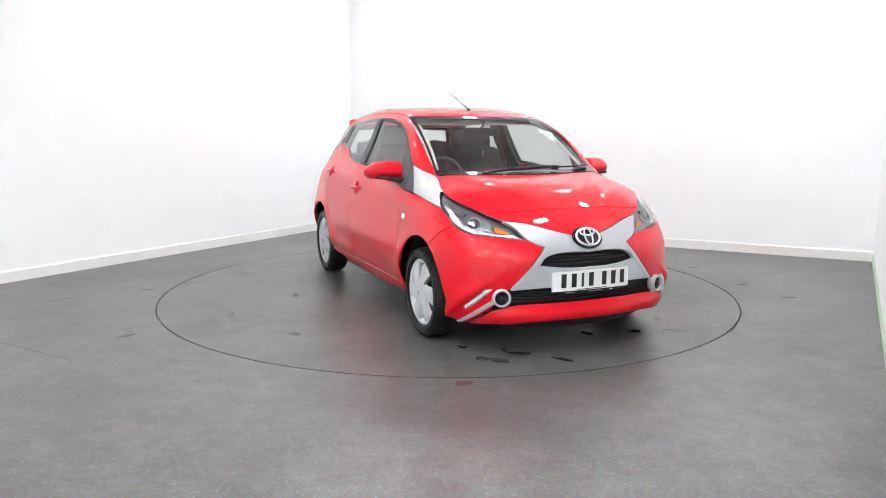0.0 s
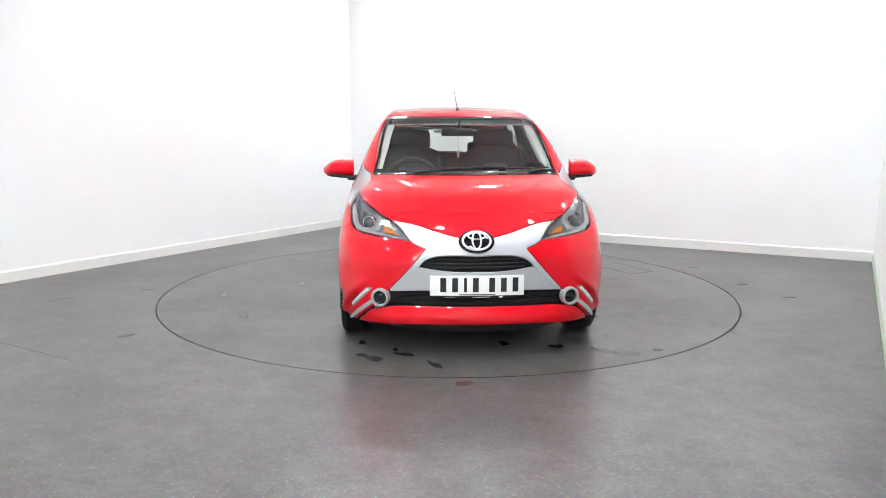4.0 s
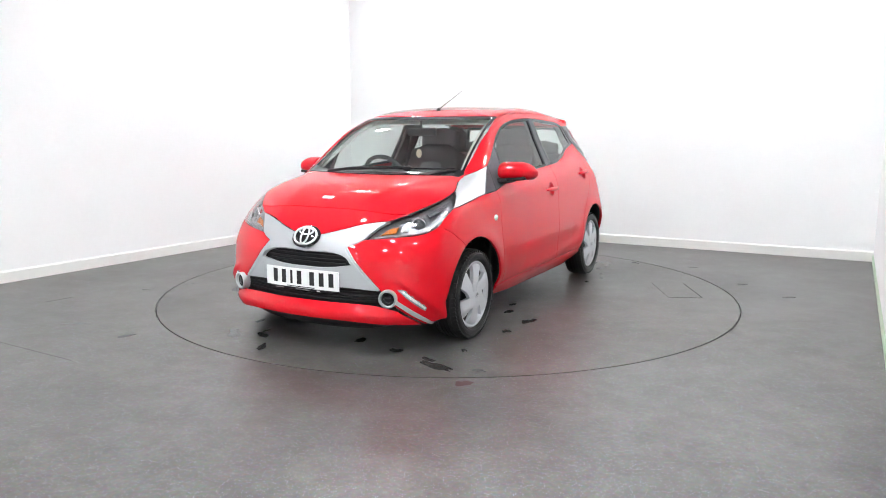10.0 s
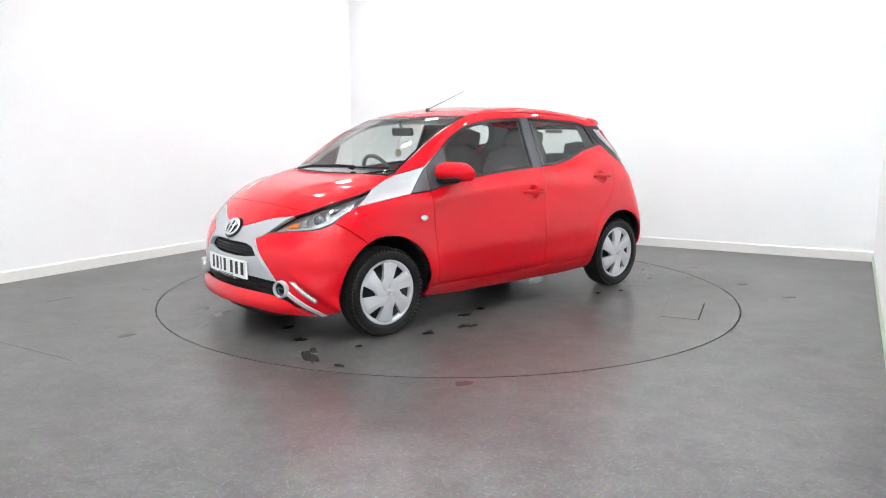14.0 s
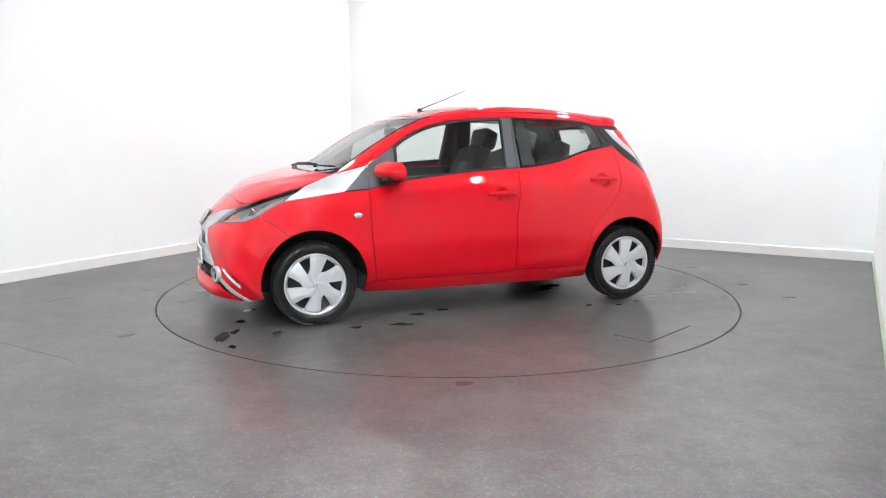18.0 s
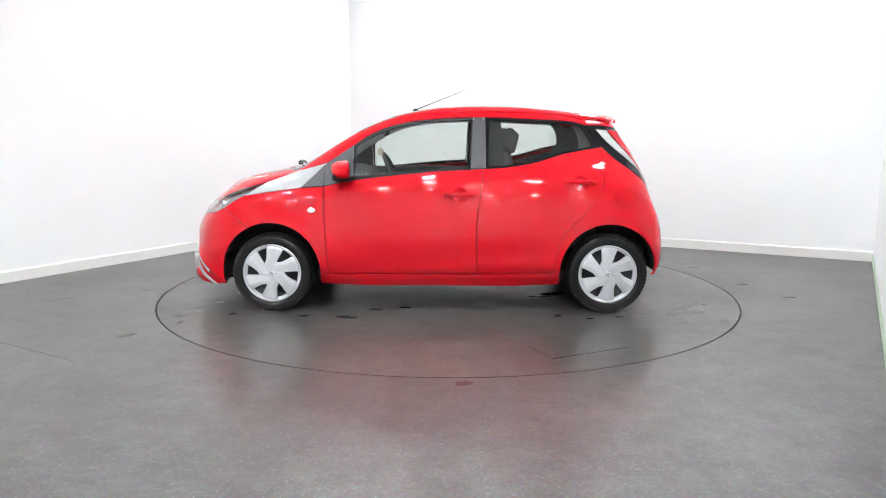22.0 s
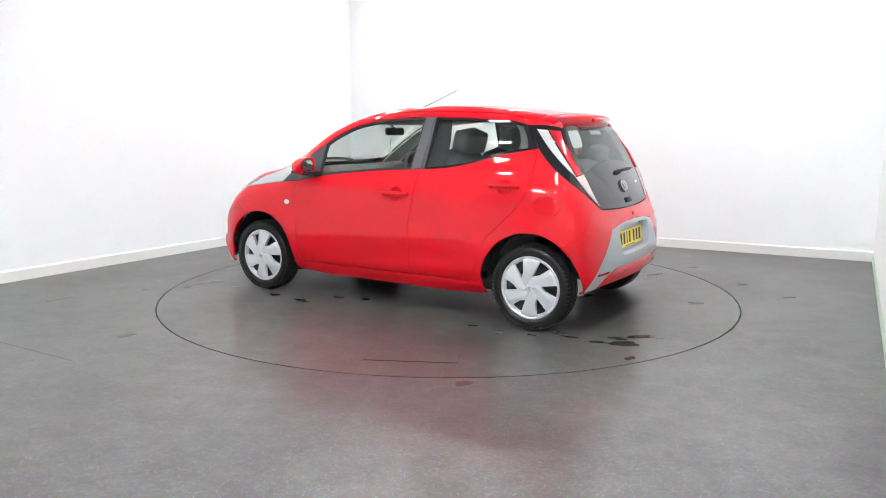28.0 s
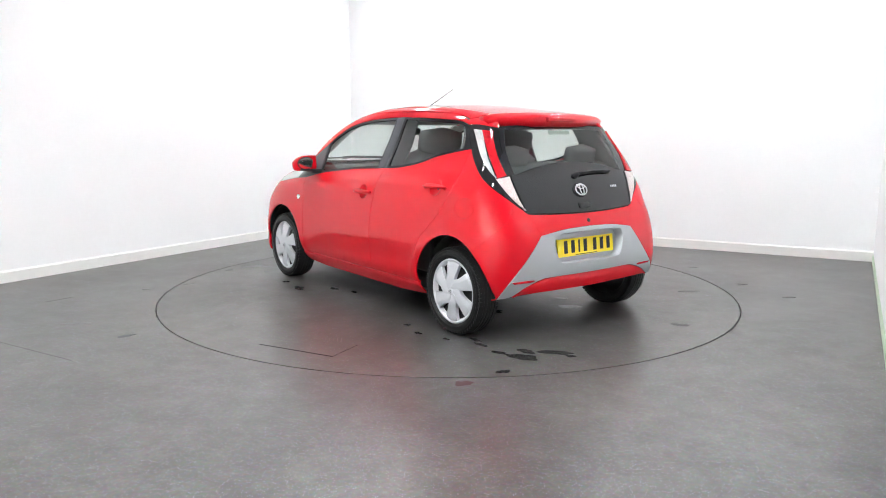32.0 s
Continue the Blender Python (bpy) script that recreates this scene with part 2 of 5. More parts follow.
def lathe(profile, n=48, axis="y", bm=None, at=(0, 0, 0), arc=None):
    """A ring turned from (radius, depth) points about an axis through at."""
    own = bmesh.new()
    rings = []
    a0, a1 = arc if arc else (0, 2 * math.pi)
    count = n if arc is None else n + 1
    for i in range(count):
        a = a0 + (a1 - a0) * i / n
        c, s = math.cos(a), math.sin(a)
        row = []
        for r, d in profile:
            p = {"y": (r * c, d, r * s), "x": (d, r * c, r * s), "z": (r * c, r * s, d)}[axis]
            row.append(own.verts.new(Vector(p) + Vector(at)))
        rings.append(row)
    for i in range(n):
        a, b = rings[i], rings[(i + 1) % count]
        for j in range(len(profile) - 1):
            own.faces.new((a[j], b[j], b[j + 1], a[j + 1]))
    bmesh.ops.remove_doubles(own, verts=own.verts, dist=1e-6)
    return merge(bm, own)


def tube(points, radius, n=10, bm=None, tip=None):
    """A round bar along a line of points."""
    own = bmesh.new()
    pts = [Vector(p) for p in points]
    rows = []
    for i, p in enumerate(pts):
        d = (pts[min(i + 1, len(pts) - 1)] - pts[max(i - 1, 0)]).normalized()
        u = d.cross(Vector((0, 0, 1)) if abs(d.z) < 0.9 else Vector((1, 0, 0))).normalized()
        v = d.cross(u)
        r = radius if tip is None else radius + (tip - radius) * i / (len(pts) - 1)
        rows.append([own.verts.new(p + (u * math.cos(2 * math.pi * k / n) + v * math.sin(2 * math.pi * k / n)) * r) for k in range(n)])
    for a, b in zip(rows, rows[1:]):
        for k in range(n):
            own.faces.new((a[k], a[(k + 1) % n], b[(k + 1) % n], b[k]))
    own.faces.new(rows[0][::-1]), own.faces.new(rows[-1])
    return merge(bm, own)

# ---- the room ----
CORNER, EAST, RETURN = (-1.261, 4.032), (4.162, 1.214), (2.20, -2.345)
PLAN = [(-9.99, -10.0), (4.6, -10.0), (4.6, -3.6), RETURN, EAST, CORNER]
HIGH = 3.4


def wall(name, a, b, thick=0.12, z0=0.0, z1=HIGH, material=None, lap=(0.0, 0.0)):
    """A wall whose inner face runs from a to b, the room on its left."""
    a, b = Vector(a), Vector(b)
    d = (b - a).normalized()
    out = Vector((d.y, -d.x)) * thick
    a, b = a - d * lap[0], b + d * lap[1]
    return link_mesh(name, prism([a, b, b + out, a + out], z0, z1), material or M_WALL, smooth=False)


tagged(wall("wall_south", PLAN[0], PLAN[1], lap=(0.12, 0)), "plain white painted wall behind the camera", "wall", kind="structure")
# side and return walls are unseen additions, grey to dim the paint's reflections
tagged(wall("wall_side", PLAN[1], PLAN[2], material=M_DIMWALL), "plain grey side wall out of view, added to darken reflections", "wall", kind="structure")
tagged(wall("wall_return", PLAN[2], PLAN[3], material=M_DIMWALL), "plain grey return wall out of view, added to darken reflections", "wall", kind="structure")
tagged(wall("wall_east", PLAN[3], PLAN[4]), "white painted studio wall with a pale green strip at its foot", "wall", kind="structure")
tagged(wall("wall_north", PLAN[4], PLAN[5], lap=(0.12, 0)), "white painted studio back wall", "wall", kind="structure")
tagged(wall("wall_west", PLAN[5], PLAN[0], lap=(0.12, 0)), "white painted studio side wall", "wall", kind="structure")


def skirting(name, a, b, height, depth, material, label):
    a, b = Vector(a), Vector(b)
    d = (b - a).normalized()
    inn = Vector((-d.y, d.x))
    bm = bmesh.new()
    section = [(0.002, 0), (depth, 0), (depth, height - 0.012), (depth * 0.55, height), (0.002, height)]
    rows = [[bm.verts.new((*(p + inn * u), v)) for u, v in section] for p in (a, b)]
    for i in range(5):
        bm.faces.new((rows[0][i], rows[0][(i + 1) % 5], rows[1][(i + 1) % 5], rows[1][i]))
    bm.faces.new(rows[0]), bm.faces.new(rows[1][::-1])
    return tagged(link_mesh(name, bm, material, smooth=False), label, "skirting", kind="structure")


skirting("baseboard_north", PLAN[4], PLAN[5], 0.10, 0.016, M_TRIM, "white skirting board along the back wall")
skirting("baseboard_west", PLAN[5], PLAN[0], 0.10, 0.016, M_TRIM, "white skirting board along the side wall")
skirting("baseboard_east", PLAN[3], PLAN[4], 0.07, 0.010, M_GREEN, "pale green strip along the foot of the wall")

R_TABLE = 2.212


def ring_floor():
    """The floor sheet with a round hole for the turntable."""
    bm = bmesh.new()
    n = 128
    inner = [bm.verts.new(((R_TABLE + 0.010) * math.cos(2 * math.pi * i / n), (R_TABLE + 0.010) * math.sin(2 * math.pi * i / n), 0)) for i in range(n)]
    outer = [bm.verts.new((15 * math.cos(2 * math.pi * i / n), -3 + 15 * math.sin(2 * math.pi * i / n), 0)) for i in range(n)]
    deep = [bm.verts.new((v.co.x, v.co.y, -0.03)) for v in inner]
    for i in range(n):
        j = (i + 1) % n
        bm.faces.new((inner[i], outer[i], outer[j], inner[j]))
        bm.faces.new((deep[i], inner[i], inner[j], deep[j]))
    return bm


tagged(link_mesh("floor", ring_floor(), M_FLOOR, smooth=False), "speckled grey vinyl safety flooring, scuffed", "floor", kind="structure")
pit = lathe([(0.0, -0.032), (R_TABLE + 0.05, -0.032)], 96, "z")
tagged(link_mesh("floor_pit", pit, M_GAP, smooth=False), "dark pit under the turntable", "pit", kind="structure")
tagged(link_mesh("ceiling", prism([(-11, -10.5), (5.5, -10.5), (5.5, 5), (-11, 5)], HIGH, HIGH + 0.15), M_CEILING, smooth=False), "plain pale grey ceiling over the studio", "ceiling", kind="structure")

# oblong lamps in the ceiling, in rows round the turntable
lamp = empty("ceiling_light", "oblong white ceiling lamp, lit", "ceiling light", "ceiling lights")
frame_bm = block(0.24, 0.02, 0.04, (0, 0.066, -0.02))
for size, at in (((0.24, 0.02, 0.04), (0, -0.066, -0.02)), ((0.02, 0.112, 0.04), (0.111, 0, -0.02)), ((0.02, 0.112, 0.04), (-0.111, 0, -0.02))):
    block(*size, at, bm=frame_bm)
part("frame", frame_bm, M_LAMPFRAME, lamp, smooth=False)
part("diffuser", block(0.20, 0.11, 0.02, (0, 0, -0.016)), M_LAMPGLOW, lamp, "glowing white diffuser", smooth=False)
AXIS = math.degrees(math.atan2(EAST[1] - CORNER[1], EAST[0] - CORNER[0]))
ux, uy = Vector((EAST[0] - CORNER[0], EAST[1] - CORNER[1])).normalized(), Vector((0.461, 0.887))
first = True
for i in range(-4, 5):
    for j in range(-8, 3):
        a, b = 1.4 * (i + 0.5) + 0.12, 1.5 * (j + 0.5) + 0.05
        p = ux * a + uy * b
        inside_room = p.x < 4.2 and p.y > -9.6 and p.x > -8.5 and (p - Vector(CORNER)).dot(ux) > 0.4 and (Vector(CORNER) - p).dot(uy) > 0.4
        if not inside_room or (a > 2.8 and b > -4.5) or (abs(a) < 1.5 and abs(b) < 1.6) or (i == -2 and j in (-2, -4, -6)):
            continue
        m = pose(p.x, p.y, HIGH - 0.001, 0, 0, AXIS)
        if first:
            lamp.matrix_world, first = m, False
        else:
            copy_thing(lamp, m)

# ---- the turntable ----
table_disc = empty("turntable", "round grey vinyl turntable flush with the floor, stained", "turntable")
disc = bmesh.new()
rim = [(R_TABLE * math.cos(2 * math.pi * i / 128), R_TABLE * math.sin(2 * math.pi * i / 128)) for i in range(128)]
top = [disc.verts.new((x, y, 0)) for x, y in rim]
low = [disc.verts.new((x, y, -0.028)) for x, y in rim]
disc.faces.new(top)
for i in range(128):
    disc.faces.new((low[i], low[(i + 1) % 128], top[(i + 1) % 128], top[i]))
part("platform", disc, M_TABLE, table_disc, smooth=False)

# ---- the car's outer skin: one smooth closed surface (x forward, y left, z up, from the floor under the car's middle)
def table(rows, soft):
    """A smooth curve through (a, b) rows, rounded over soft metres."""
    a = np.array([r[0] for r in rows], float)
    b = np.array([r[1] for r in rows], float)
    n = 1201
    g = np.linspace(a[0] - 0.6, a[-1] + 0.6, n)
    lo, hi = (b[1] - b[0]) / (a[1] - a[0]), (b[-1] - b[-2]) / (a[-1] - a[-2])
    v = np.interp(g, a, b) + np.minimum(g - a[0], 0) * lo + np.maximum(g - a[-1], 0) * hi
    h = g[1] - g[0]
    k = np.arange(-int(3 * soft / h) - 1, int(3 * soft / h) + 2) * h
    w = np.exp(-0.5 * (k / soft) ** 2)
    v = np.convolve(np.pad(v, len(k) // 2, mode="reflect", reflect_type="odd"), w / w.sum(), "valid")
    return lambda q: np.interp(q, g, v)


TOP = table([(-1.5, 1.336), (-1.2, 1.374), (-0.9, 1.412), (-0.6, 1.440), (-0.3, 1.449), (0, 1.437), (0.18, 1.412), (0.36, 1.371), (0.55, 1.294), (0.75, 1.176), (0.9, 1.080), (1.03, 1.002), (1.1, 0.984), (1.24, 0.957), (1.4, 0.925), (1.54, 0.880), (1.66, 0.818), (1.76, 0.750), (1.84, 0.678), (2, 0.530)], 0.035)
HALF = table([(0.1, 0.630), (0.2, 0.736), (0.27, 0.800), (0.36, 0.828), (0.5, 0.830), (0.65, 0.818), (0.78, 0.804), (0.865, 0.788), (0.95, 0.742), (1.05, 0.703), (1.2, 0.640), (1.33, 0.588), (1.45, 0.518)], 0.035)
NARROW = table([(-1.75, -0.045), (-1.45, -0.024), (-1.17, -0.014), (-0.8, -0.008), (0, -0.013), (0.9, -0.026), (1.17, -0.026), (1.45, -0.042), (1.8, -0.055)], 0.1)
CABIN = table([(-1.6, -0.087), (-1.2, -0.054), (-0.8, -0.048), (-0.3, -0.026), (0.4, -0.006), (0.8, 0.004), (1.2, 0.014), (1.8, -0.040)], 0.1)
NOSE = table([(0.1, 1.740), (0.17, 1.812), (0.24, 1.856), (0.33, 1.858), (0.45, 1.853), (0.56, 1.848), (0.66, 1.811), (0.74, 1.752), (0.85, 1.655), (1, 1.540)], 0.025)
TAIL = table([(0.1, -1.503), (0.22, -1.580), (0.32, -1.615), (0.45, -1.621), (0.56, -1.613), (0.66, -1.590), (0.76, -1.548), (0.84, -1.512), (0.95, -1.463), (1.1, -1.378), (1.25, -1.288), (1.4, -1.210)], 0.025)
CREASE = table([(-1.4, 0.99), (-1.15, 1.00), (-0.9, 0.985), (-0.6, 0.968), (-0.3, 0.925), (0.0, 0.900), (0.3, 0.872), (0.6, 0.842), (0.9, 0.795), (1.2, 0.76)], 0.06)


def smax(a, b, k):
    h = np.clip(0.5 + 0.5 * (a - b) / k, 0, 1)
    return b + (a - b) * h + k * h * (1 - h)


def skin(x, y, z):
    """Below 0 inside the body, above 0 outside, about in metres."""
    y = np.abs(y)
    up = np.clip((z - 0.9) / 0.3, 0, 1)
    low = np.clip((z - 0.16) / 0.2, 0, 1)
    arch = sum(np.exp(-((np.hypot(x - c, z - 0.29) - 0.36) / 0.06) ** 2) for c in (1.17, -1.17)) * 0.010 * low
    ends = np.clip((np.abs(x) - 1.30) / 0.22, 0, 1)
    dip = z - (0.375 - 0.060 * x)
    hollow = 0.0135 * np.exp(-(dip / np.where(dip > 0, 0.085, 0.060)) ** 2) * np.clip((0.74 - x) / 0.35, 0, 1) * np.clip((x + 0.84) / 0.25, 0, 1)
    rise = z - CREASE(x)
    crease = 0.0075 * np.exp(-(rise / np.where(rise > 0, 0.034, 0.075)) ** 2) * np.clip((1.05 - x) / 0.25, 0, 1) * np.clip((x + 1.35) / 0.2, 0, 1)
    side = y + hollow - crease - (HALF(z + 0.85 * ends * np.maximum(0.30 - z, 0)) + NARROW(x) + CABIN(x) * up + arch)
    slope = (TOP(x + 0.01) - TOP(x - 0.01)) / 0.02
    cabin = np.clip((0.95 - x) / 0.3, 0, 1)
    fold = 0.22 + 0.36 * np.clip((1.66 - x) / 0.60, 0, 1)
    raised = 0.011 / (1 + np.exp(np.clip((y - fold) / 0.016, -40, 40))) * np.clip((x - 0.98) / 0.14, 0, 1) * np.clip((1.80 - x) / 0.14, 0, 1)
    top = (z - (TOP(x) + raised - 0.005 * (1 - cabin) - (0.034 + 0.054 * cabin) * y ** 2 - 0.153 * (1 - cabin) * np.maximum(y - 0.35, 0) ** 2)) / np.sqrt(1 + slope ** 2)
    front = x - (NOSE(z) - 0.339 * y ** 2)
    back = TAIL(z) + 0.122 * y ** 2 - x
    f = smax(side, top, 0.05 + 0.13 * (1 - cabin))
    f = smax(f, front, 0.13 + 0.10 * np.clip((y - 0.3) / 0.3, 0, 1))
    return smax(f, back, 0.07 + 0.10 * np.clip((1.1 - z) / 0.3, 0, 1) * np.clip((y - 0.3) / 0.3, 0, 1))


FX, RX, FR, RR = 1.0, -0.9, 0.8, 0.7


def root(fn, a, b):
    """Where fn turns from inside (a) to outside (b)."""
    for _ in range(30):
        m = 0.5 * (a + b)
        out = fn(m) > 0
        a, b = np.where(out, a, m), np.where(out, m, b)
    return 0.5 * (a + b)


def on_side(s, z):
    """The left flank unrolled: s runs along the car, and round its ends to the middle line."""
    s, z = np.asarray(s, float), np.asarray(z, float)
    f, r = np.clip((s - FX) / FR, 0, math.pi / 2), np.clip((RX - s) / RR, 0, math.pi / 2)
    ox = np.clip(s, RX, FX)
    dx, dy = np.sin(f) - np.sin(r), np.cos(f) * np.cos(r)
    d = root(lambda q: skin(ox + q * dx, q * dy, z), np.zeros_like(s) + 0.02, np.zeros_like(s) + 1.3)
    return np.stack([ox + d * dx, d * dy, z], -1)


def on_top(x, y):
    x, y = np.asarray(x, float), np.asarray(y, float)
    z = root(lambda q: skin(x, y, q), np.zeros_like(x) + 0.55, np.zeros_like(x) + 1.6)
    return np.stack([x, y, z], -1)


def side_of(x, y, z):
    """The unrolled place (s, z) of a point of the skin."""
    y = np.abs(y)
    s = np.where(x > FX, FX + FR * np.arctan2(x - FX, y), np.where(x < RX, RX - RR * np.arctan2(RX - x, y), x))
    return np.stack([s, z], -1)


def slope_of(p):
    e = 1e-3
    x, y, z = p[..., 0], p[..., 1], p[..., 2]
    g = np.stack([skin(x + e, y, z) - skin(x - e, y, z), skin(x, y + e, z) - skin(x, y - e, z), skin(x, y, z + e) - skin(x, y, z - e)], -1)
    return g / np.linalg.norm(g, axis=-1, keepdims=True)



# ---- panels cut from the skin ----
MIDF, MIDR = FX + FR * math.pi / 2, RX - RR * math.pi / 2


def flank(x, z):
    """The unrolled place of the skin's point at x, z."""
    x, z = np.asarray(x, float), np.asarray(z, float)
    y = root(lambda q: skin(x, q, z), np.zeros_like(x) + 0.02, np.zeros_like(x) + 1.2)
    return side_of(x, y, z)


def side_to_top(points):
    p = on_side([q[0] for q in points], [q[1] for q in points])
    return [(a, b) for a, b, _ in p]


def top_to_side(points):
    p = on_top([q[0] for q in points], [q[1] for q in points])
    return [tuple(q) for q in side_of(p[:, 0], p[:, 1], p[:, 2])]


def bend(points, n=6):
    """A smooth line through the points."""
    p = [Vector(q) for q in points]
    if len(p) < 3:
        return [tuple(q) for q in p]
    out = []
    for i in range(len(p) - 1):
        a, b, c, d = p[max(i - 1, 0)], p[i], p[i + 1], p[min(i + 2, len(p) - 1)]
        for k in range(n):
            t = k / n
            out.append(tuple(0.5 * (2 * b + (c - a) * t + (2 * a - 5 * b + 4 * c - d) * t * t + (3 * b - a - 3 * c + d) * t ** 3)))
    return out + [tuple(p[-1])]


def loop_of(edges, step):
    """One closed outline from its edges, each a smooth line, with even points."""
    pts = []
    for e in edges:
        pts += bend(e)
    clean = []
    for p in pts:
        if not clean or math.dist(p, clean[-1]) > 1e-4:
            clean.append(p)
    if math.dist(clean[0], clean[-1]) < 1e-4:
        clean.pop()
    out = []
    for a, b in zip(clean, clean[1:] + clean[:1]):
        n = max(1, math.ceil(math.dist(a, b) / step))
        out += [(a[0] + (b[0] - a[0]) * k / n, a[1] + (b[1] - a[1]) * k / n) for k in range(n)]
    q = np.array(out)
    area = np.sum(q[:, 0] * np.roll(q[:, 1], -1) - np.roll(q[:, 0], -1) * q[:, 1])
    return q if area > 0 else q[::-1].copy()


def inset(q, gap, mid=None):
    t = np.roll(q, -1, 0) - np.roll(q, 1, 0)
    t /= np.linalg.norm(t, axis=1, keepdims=True) + 1e-12
    r = q + np.stack([-t[:, 1], t[:, 0]], 1) * gap
    if mid is not None:
        on = np.abs(q[:, 0] - mid) < 1e-5 if mid != "y" else np.abs(q[:, 1]) < 1e-5
        if mid == "y":
            r[on, 1] = 0
        else:
            r[on, 0] = mid
    return r


def inside(q, p):
    x, y = p[:, 0][:, None], p[:, 1][:, None]
    a, b = q, np.roll(q, -1, 0)
    cross = (a[:, 1] > y) != (b[:, 1] > y)
    at = a[:, 0] + (y - a[:, 1]) * (b[:, 0] - a[:, 0]) / (b[:, 1] - a[:, 1] + 1e-15)
    return (np.sum(cross & (x < at), 1) % 2) == 1


def far_from(q, p, d):
    a, b = q, np.roll(q, -1, 0)
    ab = b - a
    out = np.ones(len(p), bool)
    for i in range(len(a)):
        t = np.clip(((p - a[i]) @ ab[i]) / (ab[i] @ ab[i] + 1e-15), 0, 1)
        out &= np.hypot(*(p - a[i] - t[:, None] * ab[i]).T) > d
    return out


def cut(edges, mode="side", half=None, holes=(), lift=0.0, thick=0.014, gap=0.0031, step=0.03, back=False, shape=None):
    """The vertices, normals and faces of a panel: an outline on the skin, filled, with rounded edges turned inward.
    half: the middle line (MIDF, MIDR or "y") over which the panel goes on, mirrored. shape: height over the skin by (a, b)."""
    from mathutils.geometry import delaunay_2d_cdt
    q = inset(loop_of(edges, step), gap, half)
    rings = [q] + [inset(loop_of(h, step), -gap, half) for h in holes]
    lo, hi = q.min(0), q.max(0)
    gx, gy = np.meshgrid(np.arange(lo[0] + step / 2, hi[0], step), np.arange(lo[1] + step / 2, hi[1], step))
    gx[1::2] += step / 2
    grid = np.stack([gx.ravel(), gy.ravel()], 1)
    keep = inside(q, grid) & far_from(q, grid, step * 0.45)
    for r in rings[1:]:
        keep &= ~inside(r, grid) & far_from(r, grid, step * 0.45)
    allp = np.concatenate(rings + [grid[keep]])
    start = 0
    edges_in = []
    for r in rings:
        n = len(r)
        edges_in += [(start + i, start + (i + 1) % n) for i in range(n)]
        start += n
    v2, _, tri, *_ = delaunay_2d_cdt([Vector(p) for p in allp], edges_in, [], 0, 1e-7)
    v2 = np.array([tuple(v) for v in v2])
    tri = np.array([t for t in tri if len(t) == 3])
    mid = v2[tri].mean(1)
    ok = inside(q, mid)
    for r in rings[1:]:
        ok &= ~inside(r, mid)
    area = np.cross(v2[tri[:, 1]] - v2[tri[:, 0]], v2[tri[:, 2]] - v2[tri[:, 0]])
    tri = tri[ok & (np.abs(area) > 1e-9)]
    p = on_side(v2[:, 0], v2[:, 1]) if mode == "side" else on_top(v2[:, 0], v2[:, 1])
    n = slope_of(p)
    if half is not None:
        flat = np.abs(p[:, 1]) < 1e-4
        p[flat, 1] = 0
        n[flat, 1] = 0
    if shape is not None:
        h = shape(v2[:, 0], v2[:, 1])
    else:
        h = 0
    p = p + n * (lift + np.asarray(h)).reshape(-1, 1)
    # face winding outward
    fn = np.cross(p[tri[:, 1]] - p[tri[:, 0]], p[tri[:, 2]] - p[tri[:, 0]])
    flip = np.einsum("ij,ij->i", fn, n[tri].mean(1)) < 0
    tri[flip] = tri[flip][:, ::-1]
    if shape is not None:
        acc = np.zeros_like(n)
        fn = np.cross(p[tri[:, 1]] - p[tri[:, 0]], p[tri[:, 2]] - p[tri[:, 0]])
        for k in range(3):
            np.add.at(acc, tri[:, k], fn)
        n = acc / (np.linalg.norm(acc, axis=1, keepdims=True) + 1e-12)
        if half is not None:
            n[flat, 1] = 0
    # edge rings
    count = {}
    for t in tri:
        for a, b in ((t[0], t[1]), (t[1], t[2]), (t[2], t[0])):
            count[(a, b)] = count.get((a, b), 0) + 1
    rim = [(a, b) for a, b in count if (b, a) not in count]
    if half is not None:
        rim = [(a, b) for a, b in rim if not (flat[a] and flat[b])]
    used = sorted({i for e in rim for i in e})
    spot = {v: i for i, v in enumerate(used)}
    out = np.zeros((len(used), 3))
    for a, b in rim:
        o = np.cross(p[b] - p[a], n[a])
        o /= np.linalg.norm(o) + 1e-12
        out[spot[a]] += o
        out[spot[b]] += o
    out /= np.linalg.norm(out, axis=1, keepdims=True) + 1e-12
    if half is not None:
        out[flat[used], 1] = 0
    base, m = len(p), len(used)
    r = min(0.0012, thick * 0.3)
    p1, p2 = p[used] + out * r * 0.7 - n[used] * r, p[used] + out * r * 0.7 - n[used] * thick
    n1 = n[used] + out
    n1 /= np.linalg.norm(n1, axis=1, keepdims=True) + 1e-12
    verts = np.concatenate([p, p1, p2])
    norms = np.concatenate([n, n1, out])
    faces = [tuple(int(i) for i in t) for t in tri]
    for a, b in rim:
        i, j = spot[a], spot[b]
        faces += [(int(b), int(a), base + i, base + j), (base + j, base + i, base + m + i, base + m + j)]
    if back:
        k = len(verts)
        verts = np.concatenate([verts, p - n * thick])
        norms = np.concatenate([norms, -n])
        faces += [tuple(k + int(i) for i in t[::-1]) for t in tri]
    return verts, norms, faces


